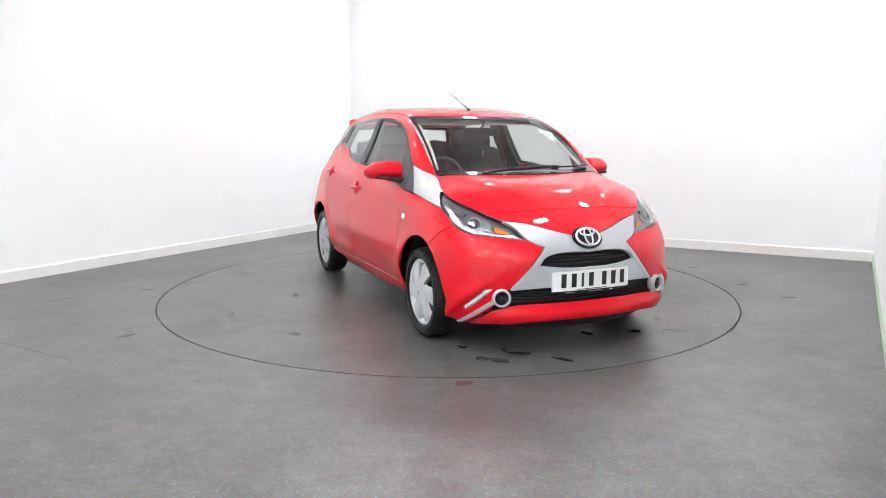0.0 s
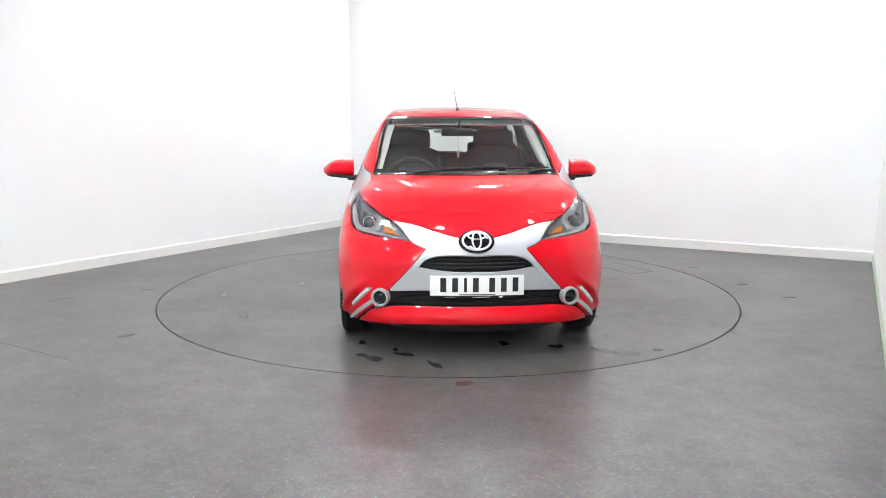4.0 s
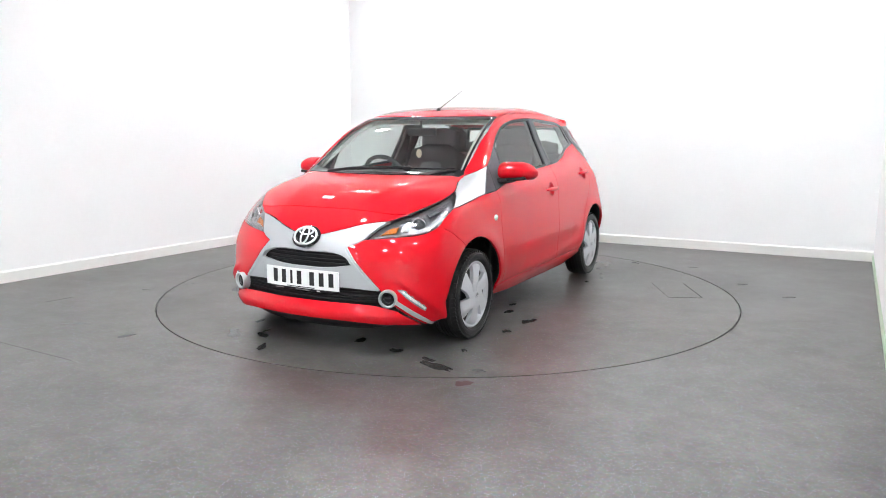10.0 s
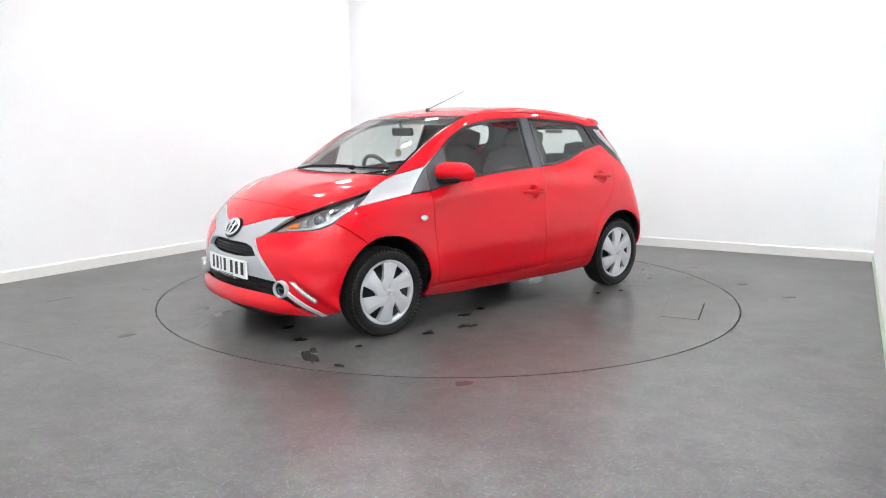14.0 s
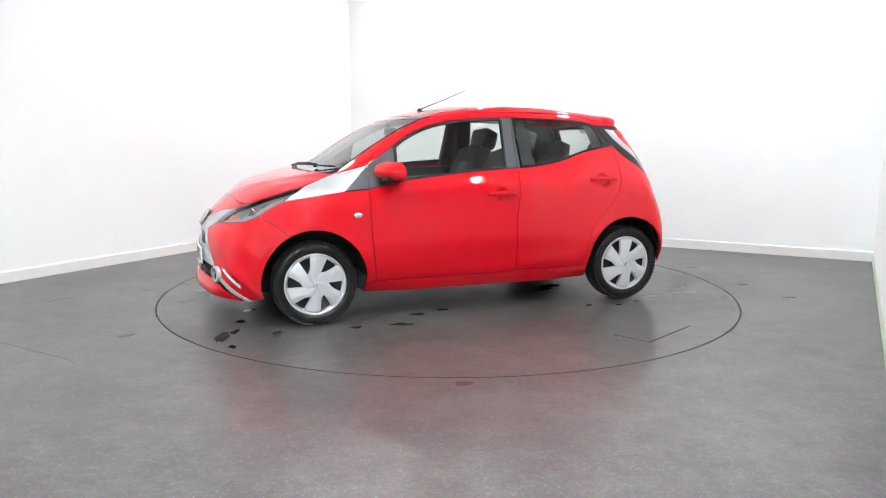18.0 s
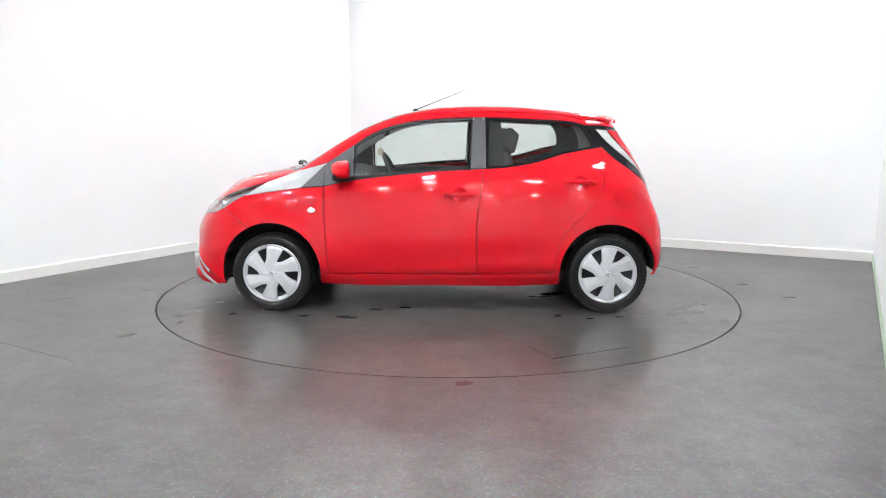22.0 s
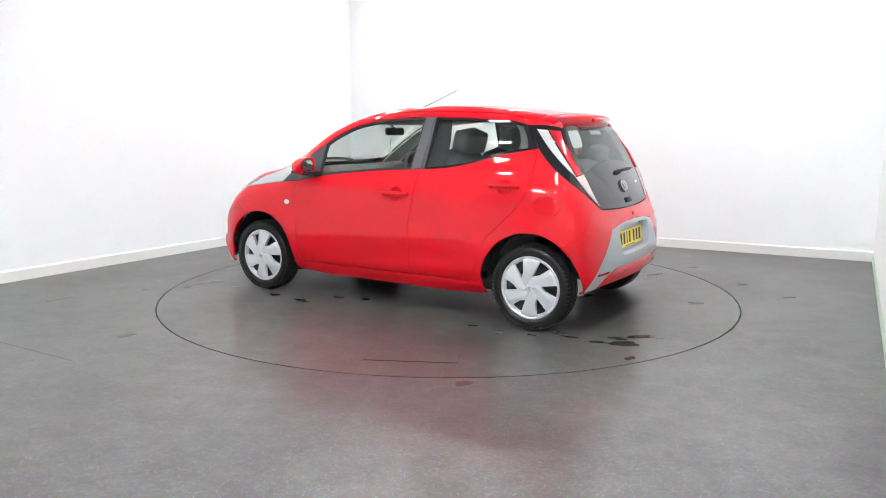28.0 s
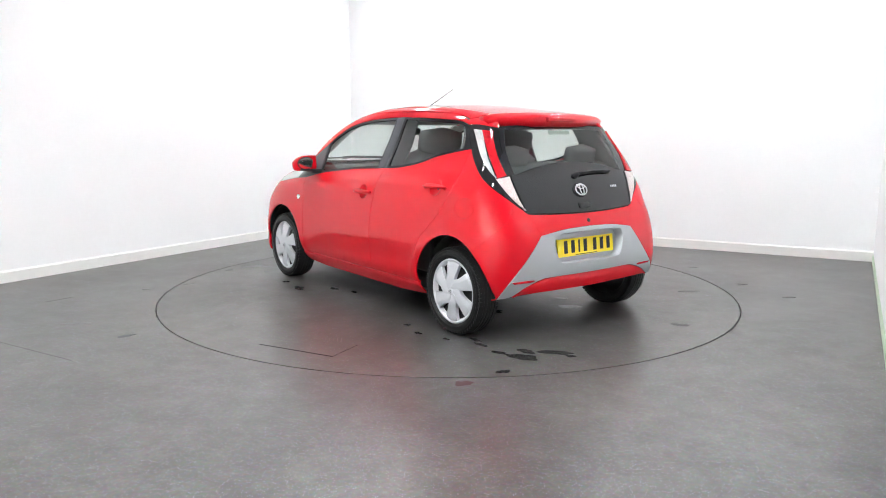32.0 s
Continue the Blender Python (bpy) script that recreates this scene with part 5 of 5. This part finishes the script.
# mirrors
def mirror_shell():
    bm = bmesh.new()
    rows = []
    n = 14
    for i in range(n + 1):
        u = i / n
        y = 0.0 + 0.205 * u
        high = 0.067 - 0.062 * max(0.0, (u - 0.35) / 0.65) ** 2.6
        deepest = 0.052 - 0.030 * max(0.0, (u - 0.80) / 0.20) ** 2
        deep = 0.150 * (1 - 0.25 * u) * math.sqrt(max(0.0, 1 - max(0, (u - 0.70) / 0.30) ** 2.0)) + 0.001
        row = []
        for k in range(20):
            a = 2 * math.pi * k / 20
            c, s = math.cos(a), math.sin(a)
            px = deep * 0.80 * (abs(c) ** 0.8) * (1 if c > 0 else -0.24) - 0.05 * u
            row.append(bm.verts.new((px, y, (abs(s) ** 0.85) * (high if s > 0 else -deepest))))
        rows.append(row)
    for a, b in zip(rows, rows[1:]):
        for k in range(20):
            bm.faces.new((a[k], b[k], b[(k + 1) % 20], a[(k + 1) % 20]))
    bm.faces.new(rows[0][::-1]), bm.faces.new(rows[-1])
    return bm


for sd, holder in zip((1, -1), FRONT_DOORS):
    flip = Matrix.Diagonal((1, sd, 1, 1))
    m = flip @ Matrix.Translation((0.640, 0.752, 0.995)) @ Matrix.Rotation(radians(-6), 4, "Z")
    shell = part("door_mirror", moved(mirror_shell(), m), M_RED, holder, "red door mirror with a black foot")
    foot = bmesh.new()
    block(0.120, 0.155, 0.022, (0.014, 0.080, -0.045), 0.010, 3, Matrix.Rotation(radians(5), 4, "X") @ Matrix.Rotation(radians(10), 4, "Z"), bm=foot)
    block(0.150, 0.11, 0.032, (0.020, -0.010, -0.056), 0.012, 3, bm=foot)
    part("mirror_foot", moved(foot, m), M_BLACK, shell)
    gl = dome(0.044, 0.074, 0.004, 32, 3)
    part("mirror_glass", moved(gl, m @ Matrix.Translation((-0.048, 0.093, 0.008)) @ Matrix.Rotation(radians(-90), 4, "Y") @ Matrix.Rotation(radians(14), 4, "X")), M_CHROME, shell, "silvered mirror glass")
    back = dome(0.049, 0.082, 0.003, 32, 3)
    part("mirror_rim", moved(back, m @ Matrix.Translation((-0.044, 0.093, 0.008)) @ Matrix.Rotation(radians(-90), 4, "Y") @ Matrix.Rotation(radians(14), 4, "X")), M_BLACK, shell)

# spoiler with its brake lamp
sp = bmesh.new()
rows = []
for i in range(33):
    u = -1 + 2 * i / 32
    y = 0.520 * u
    z_front = float(on_top([-1.125], [min(abs(y), 0.50)])[0][2]) + 0.001
    tip_x = -1.312 + 0.40 * y * y
    end = max(0.0, (abs(u) - 0.88) / 0.12)
    tip_z = 1.362 - 0.055 * y * y - 0.012 * end ** 2
    low_z = 1.284 + 0.010 * y * y
    front_x = -1.125 + 0.02 * end
    prof = [(front_x, z_front - 0.03), (front_x, z_front - 0.002), (front_x - 0.004, z_front), (front_x * 0.5 + tip_x * 0.5, (z_front + tip_z) / 2 + 0.007), (tip_x + 0.012, tip_z + 0.002), (tip_x, tip_z - 0.008),
            (tip_x + 0.012, low_z + 0.012), (tip_x + 0.030, low_z), (tip_x + 0.075, low_z - 0.002)]
    rows.append([sp.verts.new((x, y, z)) for x, z in prof])
for a, b in zip(rows, rows[1:]):
    for k in range(len(rows[0]) - 1):
        sp.faces.new((a[k], b[k], b[k + 1], a[k + 1]))
sp.faces.new(rows[0]), sp.faces.new(rows[-1][::-1])
spoiler = part("spoiler", sp, M_RED, car)
bl = block(0.026, 0.250, 0.028, (-1.312, 0, 1.331), 0.006, 3)
part("brake_lamp", bl, M_REDLENS, spoiler, "red high brake lamp")
both("roof_corner", [[(-1.055, 1.330), (-1.055, 1.300)], [(-1.055, 1.300), (-1.20, 1.300), (-1.338, 1.285)], [(-1.338, 1.285), (-1.30, 1.325), (-1.20, 1.340), (-1.055, 1.330)]], M_RED, car, gap=-0.004)

# aerial and front wiper
aerial = part("aerial", moved(dome(0.020, 0.016, 0.022, 20, 4), Matrix.Translation((0.20, 0, TOP(0.20) - 0.002))), M_BLACK, car, "black roof aerial")
part("aerial_rod", tube([(0.20, 0, TOP(0.20) + 0.008), (0.13, 0, 1.444), (0.01, 0, 1.490), (-0.182, 0, 1.568)], 0.0045, 8, tip=0.0018), M_STEEL, aerial)
wipe = bmesh.new()


def over_screen(x, y, lift):
    p = on_top([x], [abs(y)])[0]
    return Vector((x, y, p[2] + lift))


tube([over_screen(1.108, -0.24, 0.018), over_screen(1.092, 0.0, 0.024), over_screen(1.058, 0.22, 0.024), over_screen(1.018, 0.40, 0.016), over_screen(0.978, 0.545, 0.012)], 0.0055, 8, wipe)
wiper = part("windscreen_wiper", wipe, M_BLACK, screen, "black windscreen wiper")
armb = bmesh.new()
tube([over_screen(1.125, -0.34, 0.010), over_screen(1.105, -0.16, 0.028), over_screen(1.078, 0.12, 0.034), over_screen(1.054, 0.235, 0.028)], 0.010, 10, armb, tip=0.008)
block(0.03, 0.055, 0.030, over_screen(1.054, 0.235, 0.022), 0.010, bm=armb)
part("wiper_arm", armb, M_BLACK, wiper)




# ---- inside the car ----
def lofted(sections):
    """A soft body through rings of points."""
    bm = bmesh.new()
    rows = [[bm.verts.new(p) for p in s] for s in sections]
    k = len(rows[0])
    for a, b in zip(rows, rows[1:]):
        for i in range(k):
            bm.faces.new((a[i], b[i], b[(i + 1) % k], a[(i + 1) % k]))
    bm.faces.new(rows[0][::-1]), bm.faces.new(rows[-1])
    return bm


def cushion(w, h, d, wing=0.0, n=20, rings=7):
    """A padded upright: width in y, height in z, depth in x, fuller at its sides by wing."""
    secs = []
    for j in range(rings):
        v = j / (rings - 1)
        shrink = math.sqrt(max(0.02, 1 - (2 * abs(v - 0.5)) ** 6))
        ring = []
        for i in range(n):
            a = 2 * math.pi * i / n
            c, s = math.cos(a), math.sin(a)
            y = (w / 2) * shrink * (abs(c) ** 0.55) * (1 if c > 0 else -1)
            x = (d / 2) * (abs(s) ** 0.7) * (1 if s > 0 else -1) * shrink
            if s > 0:
                x += wing * (abs(y) / (w / 2)) ** 3
            ring.append((x, y, h * v))
        secs.append(ring)
    return lofted(secs)


def seat(y, x=-0.03):
    holder = new("front_seat")
    holder.parent = car
    tagged(holder, "dark cloth front seat")
    base = moved(cushion(0.50, 0.50, 0.16, 0.04), Matrix.Translation((x - 0.12, y, 0.50)) @ Matrix.Rotation(radians(88), 4, "Y"))
    part("seat_cushion", base, M_CLOTH, holder)
    back = moved(cushion(0.52, 0.70, 0.20, 0.07), Matrix.Translation((x - 0.24, y, 0.50)) @ Matrix.Rotation(radians(-17), 4, "Y"))
    part("backrest", back, M_CLOTH, holder)
    panel = moved(cushion(0.26, 0.50, 0.21, 0.0), Matrix.Translation((x - 0.236, y, 0.56)) @ Matrix.Rotation(radians(-17), 4, "Y"))
    part("seat_panel", panel, M_CLOTHGREY, holder, "grey cloth centre panel")
    top = moved(cushion(0.34, 0.20, 0.13, 0.02), Matrix.Translation((x - 0.440, y, 1.085)) @ Matrix.Rotation(radians(-14), 4, "Y"))
    part("headrest", top, M_CLOTH, holder)
    return holder


seat(0.35), seat(-0.35)
bench = new("rear_seat")
bench.parent = car
tagged(bench, "dark cloth rear bench")
part("seat_cushion", block(0.50, 1.18, 0.16, (-0.88, 0, 0.50), 0.05, 3), M_CLOTH, bench)
part("backrest", moved(block(0.14, 1.16, 0.58, (0, 0, 0.29), 0.05, 3), Matrix.Translation((-1.02, 0, 0.50)) @ Matrix.Rotation(radians(-18), 4, "Y")), M_CLOTH, bench)
for y in (0.32, -0.32):
    part("headrest", moved(cushion(0.26, 0.15, 0.10, 0.01), Matrix.Translation((-1.185, y, 1.02)) @ Matrix.Rotation(radians(-10), 4, "Y")), M_CLOTH, bench)

dash = bmesh.new()
rows = []
for i in range(25):
    y = -0.64 + 1.28 * i / 24
    b = 0.06 * (y / 0.64) ** 2
    hood = 0.035 * math.exp(-((y + 0.36) / 0.17) ** 2)
    rows.append([dash.verts.new(p) for p in ((1.00 - b, y, 0.965), (0.85 - b, y, 0.968 + 0.3 * hood), (0.68 - b, y, 0.955 + hood), (0.60 - b, y, 0.925 + hood), (0.58 - b, y, 0.86), (0.60 - b, y, 0.74), (0.72 - b, y, 0.60), (1.0 - b, y, 0.55))])
for a, b in zip(rows, rows[1:]):
    for k in range(7):
        dash.faces.new((a[k], b[k], b[k + 1], a[k + 1]))
dash.faces.new(rows[0]), dash.faces.new(rows[-1][::-1])
dashboard = part("dashboard", dash, M_DASH, car)
part("centre_screen", moved(block(0.03, 0.22, 0.16, (0, 0, 0), 0.012), Matrix.Translation((0.585, 0.0, 0.86)) @ Matrix.Rotation(radians(-8), 4, "Y")), M_GLOSS, dashboard)
part("console", block(0.75, 0.16, 0.22, (0.25, 0, 0.44), 0.03), M_DASH, dashboard)
steer = ring_of(0.180, 0.180, 0.016, n=48)
for a in (200, 340, 270):
    tube([(0.03 * math.cos(radians(a)), 0.03 * math.sin(radians(a)), -0.012), (0.17 * math.cos(radians(a)), 0.17 * math.sin(radians(a)), 0)], 0.016, 8, steer)
hubm = merge(steer, moved(dome(0.078, 0.066, 0.035, 24, 4), Matrix.Translation((0, 0, -0.018))))
wheel_pose = Matrix.Translation((0.40, -0.345, 0.905)) @ Matrix.Rotation(radians(-64), 4, "Y") @ Matrix.Rotation(radians(-90), 4, "Z")
part("steering_wheel", moved(hubm, wheel_pose), M_DASH, car, "dark steering wheel")
part("steering_column", tube([(0.42, -0.345, 0.90), (0.62, -0.345, 0.82)], 0.045, 14), M_DASH, car)
rv = moved(block(0.035, 0.235, 0.062, (0, 0, 0), 0.016, 3), Matrix.Translation((0.43, -0.015, 1.250)) @ Matrix.Rotation(radians(8), 4, "Y"))
tube([(0.43, -0.015, 1.27), (0.46, -0.005, 1.30), (0.46, 0, 1.325)], 0.009, 8, rv)
rear_mirror = part("rear_view_mirror", rv, M_BLACK, car)
pend = moved(dome(0.026, 0.031, 0.006, 28, 4), Matrix.Translation((0.475, -0.012, 1.096)) @ Matrix.Rotation(radians(70), 4, "Z") @ Matrix.Rotation(radians(90), 4, "Y") @ Matrix.Rotation(radians(90), 4, "Z"))
moved_back = moved(dome(0.026, 0.031, 0.006, 28, 4), Matrix.Translation((0.475, -0.012, 1.096)) @ Matrix.Rotation(radians(70), 4, "Z") @ Matrix.Rotation(radians(-90), 4, "Y") @ Matrix.Rotation(radians(90), 4, "Z"))
pendant = part("pendant", merge(pend, moved_back), M_BEIGE, car, "oval beige pendant hung from the mirror")
part("cord", tube([(0.44, -0.015, 1.225), (0.47, -0.012, 1.18), (0.475, -0.012, 1.126)], 0.0015, 6), M_BLACK, pendant)

# linings
whole("headlining", [[(0.440, 0.0), (0.425, 0.25), (0.385, 0.47)], [(0.385, 0.47), (0.0, 0.50), (-0.9, 0.46), (-1.05, 0.42)], [(-1.05, 0.42), (-1.10, 0.0)]], M_LINING, car, mode="top", half="y", lift=-0.040, thick=0.003, step=0.06)
both("pillar_lining", [top_to_side([(0.97, 0.590), (0.86, 0.560), (0.62, 0.530), (0.39, 0.508), (0.30, 0.500)]), [(0.20, 1.355), (-0.328, 1.378), (-0.93, 1.35)], [(-0.93, 1.35), (-0.93, 1.315)], [(-0.93, 1.315), (-0.32, 1.345), (-0.044, 1.337), (0.155, 1.319), (0.348, 1.279), (0.50, 1.210), (0.595, 1.150), (0.78, 1.03)]], M_LINING, car, lift=-0.028, thick=0.004, back=True)
both("pillar_post", [[(-0.213, 0.95), (-0.335, 0.95)], [(-0.335, 0.95), (-0.330, 1.35)], [(-0.330, 1.35), (-0.225, 1.35)], [(-0.225, 1.35), (-0.213, 0.95)]], M_DASH, car, lift=-0.030, thick=0.005, back=True)
both("rear_post", [[(-0.98, 1.10), (-1.10, 1.11)], [(-1.10, 1.11), (-1.36, 0.90)], [(-1.36, 0.90), (-1.39, 1.10), (-1.345, 1.27)], [(-1.345, 1.27), (-1.20, 1.30), (-1.0, 1.31)], [(-1.0, 1.31), (-1.05, 1.22), (-0.98, 1.10)]], M_DASH, car, lift=-0.045, thick=0.005, back=True)
for x0, x1, holder, zt in ((0.72, -0.24, FRONT_DOORS, 0.955), (-0.34, -0.80, REAR_DOORS, 1.00)):
    for sd, h in zip((1, -1), holder):
        part("door_trim", block(x0 - x1, 0.05, zt - 0.32, ((x0 + x1) / 2, sd * 0.655, (zt + 0.32) / 2), 0.02), M_DASH, h)
part("parcel_shelf", block(0.28, 1.02, 0.02, (-1.27, 0, 0.985), 0.006), M_DASH, car)
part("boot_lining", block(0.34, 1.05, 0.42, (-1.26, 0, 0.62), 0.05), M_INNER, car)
belt = bmesh.new()
for sd in (1, -1):
    block(0.05, 0.012, 0.62, (-0.30, sd * 0.575, 0.98), 0.003, 1, Matrix.Rotation(radians(12 * sd), 4, "X"), belt)
part("seat_belts", belt, M_DASH, car)

# dark linings of the pillars beside the rear door windows, front pair in shade-black
both("pillar_lining", [[(-0.215, 0.98), (-0.44, 0.985)], [(-0.44, 0.985), (-0.455, 1.15), (-0.43, 1.345)], [(-0.43, 1.345), (-0.235, 1.36)], [(-0.235, 1.36), (-0.215, 0.98)]], M_INNER, car, lift=-0.034, thick=0.012, back=True)
both("pillar_lining", [[(-0.93, 1.09), (-1.15, 1.12)], [(-1.15, 1.12), (-1.06, 1.305)], [(-1.06, 1.305), (-0.93, 1.312)], [(-0.93, 1.312), (-0.975, 1.26), (-0.99, 1.17), (-0.93, 1.09)]], M_DASH, car, lift=-0.034, thick=0.012, back=True)
both("pillar_lining", [[(0.985, 0.585), (0.80, 0.566), (0.60, 0.543), (0.40, 0.522)], [(0.40, 0.522), (0.40, 0.470)], [(0.40, 0.470), (0.60, 0.494), (0.80, 0.524), (0.965, 0.562)], [(0.965, 0.562), (0.985, 0.585)]], M_LINING, car, "pale grey lining of the screen pillar", mode="top", lift=-0.034, thick=0.010, back=True)



# ---- marks on the turntable and the floor ----
def blob(x, y, rx, ry, turn=0.0, seed=0, z=0.0005):
    """A flat patch with an uneven edge."""
    rnd = random.Random(seed)
    ph = [rnd.uniform(0, 6.28) for _ in range(6)]
    am = [rnd.uniform(0.05, 0.22) / (k + 1) ** 0.6 for k in range(6)]
    bm = bmesh.new()
    ring = []
    c, s = math.cos(radians(turn)), math.sin(radians(turn))
    for i in range(40):
        a = 2 * math.pi * i / 40
        r = 1 + sum(am[k] * math.sin((k + 2) * a + ph[k]) for k in range(6))
        u, v = rx * r * math.cos(a), ry * r * math.sin(a)
        ring.append(bm.verts.new((x + u * c - v * s, y + u * s + v * c, z)))
    mid = bm.verts.new((x, y, z + 0.0003))
    for i in range(40):
        bm.faces.new((mid, ring[i], ring[(i + 1) % 40]))
    return bm


DAMP = [(1.82, 0.89, 0.13, 0.035, 70), (1.74, 0.80, 0.05, 0.025, 60), (1.78, 1.13, 0.035, 0.022, 80), (0.99, 0.95, 0.035, 0.03, 10), (0.71, 0.97, 0.045, 0.035, 0), (1.49, 0.90, 0.03, 0.018, 40), (1.68, 0.55, 0.05, 0.03, 80),
        (-1.73, 0.81, 0.085, 0.055, 30), (-1.66, 0.72, 0.05, 0.04, 0), (-1.85, 1.07, 0.04, 0.025, 90), (-1.40, 0.84, 0.06, 0.02, 10), (-1.30, 0.80, 0.05, 0.018, 0), (-1.88, 0.58, 0.03, 0.02, 50), (-1.18, 0.93, 0.03, 0.015, 0), (-0.97, 0.99, 0.025, 0.02, 0),
        (-0.76, 0.93, 0.03, 0.02, 0), (0.51, 0.76, 0.05, 0.03, 0), (0.30, 0.70, 0.04, 0.02, 0), (1.80, -0.35, 0.06, 0.03, 60), (1.87, -0.52, 0.07, 0.035, 40), (1.55, -0.60, 0.05, 0.02, 0)]
for i, (x, y, rx, ry, turn) in enumerate(DAMP):
    part("damp_patch", blob(x, y, rx, ry, turn, i), M_WET, table_disc, "dark damp patch", smooth=False)
SHINY = [(-0.80, 0.24, 0.10, 0.05, 20), (-0.70, 0.33, 0.07, 0.03, 0), (-1.78, 0.60, 0.10, 0.04, 30), (-1.59, 0.86, 0.07, 0.02, 20), (-1.28, 0.79, 0.03, 0.012, 0), (1.71, -0.40, 0.04, 0.015, 0), (1.60, 0.25, 0.05, 0.03, 0), (2.00, -0.18, 0.06, 0.025, 20),
         (-1.06, -0.30, 0.09, 0.04, 60), (-0.83, -0.44, 0.05, 0.02, 40), (-1.28, -1.43, 0.07, 0.03, 60), (-1.85, -0.50, 0.06, 0.03, 40), (0.66, 1.00, 0.05, 0.02, 0), (0.89, -1.45, 0.05, 0.03, 30), (-0.2, -1.2, 0.06, 0.02, 0), (1.81, -0.58, 0.05, 0.03, 50), (0.2, -1.75, 0.05, 0.02, 0)]
for i, (x, y, rx, ry, turn) in enumerate(SHINY):
    part("damp_patch", blob(x, y, rx, ry, turn, 50 + i), M_WET, table_disc, "shiny damp patch", smooth=False)

# pale scrapes beside the hatch
for a, b in [((-0.71, 1.503), (-0.896, 1.612)), ((-0.725, 1.484), (-0.91, 1.594)), ((-0.74, 1.465), (-0.924, 1.575)), ((-0.754, 1.445), (-0.938, 1.557)), ((-0.769, 1.426), (-0.871, 1.492))]:
    a, b = Vector(a), Vector(b)
    side = Vector(((b - a).y, -(b - a).x)).normalized() * 0.004
    part("scrape", prism([a - side * 0.4, a + side * 0.6, b + side, b - side], 0.0002, 0.0006), M_CHALK, table_disc, smooth=False)

# the hatch in the turntable: a lid in a dark gap
HATCH_AT = Matrix.Translation((-0.780, 1.660, 0)) @ Matrix.Rotation(radians(25.5), 4, "Z")
gap = moved(block(0.530, 0.262, 0.0008, (0, 0, 0.0004)), HATCH_AT)
hatch = part("floor_hatch", gap, M_GAP, table_disc, "oblong access hatch set flush", smooth=False)
part("hatch_lid", moved(block(0.5265, 0.251, 0.0014, (0.0, -0.0042, 0.0009)), HATCH_AT), M_TABLE, hatch, smooth=False)

tagged(link_mesh("floor_stain", blob(0.066, -2.303, 0.043, 0.040, 0, 91), M_RUST, smooth=False), "small red-brown spot on the vinyl floor", "stain", kind="structure")
for i, (x, y, rx, ry, turn) in enumerate([(-2.40, -0.10, 0.05, 0.014, 20), (-2.15, 0.10, 0.05, 0.012, 30), (-2.45, -1.15, 0.09, 0.03, 10), (2.45, 0.12, 0.04, 0.02, 0), (2.62, -0.35, 0.05, 0.02, 0), (-2.0, -1.45, 0.06, 0.025, 40), (2.3, 0.9, 0.05, 0.015, 0)]):
    tagged(link_mesh("floor_stain", blob(x, y, rx, ry, turn, 120 + i), M_WET, smooth=False), "small shiny damp patch on the vinyl floor", "stain", kind="structure")


def floor_seam(name, a, b, wide):
    a, b = Vector(a), Vector(b)
    d = (b - a).normalized()
    n = Vector((-d.y, d.x)) * wide / 2
    tagged(link_mesh(name, prism([a - n, b - n, b + n, a + n], 0.0002, 0.0006), M_GAP, smooth=False), "thin dark joint in the vinyl flooring", "floor joint", kind="structure")


floor_seam("floor_joint", (-2.983, -0.552), (-2.857, -0.383), 0.008)
floor_seam("floor_joint", (-2.70, -1.591), (-2.10, -1.94), 0.003)



def heading(t):
    return -66.388 - 5.18796 * t


def motions():
    """The turntable turns at an even pace and carries the car."""
    times = [float(t) for t in range(0, 33)]
    walk(table_disc, [(t, pose(0, 0, 0, 0, 0, heading(t))) for t in times])
    offset = Matrix.Translation((0.0549, 0.0547, 0))
    walk(car, [(t, pose(0, 0, 0, 0, 0, heading(t)) @ offset) for t in times])


motions()
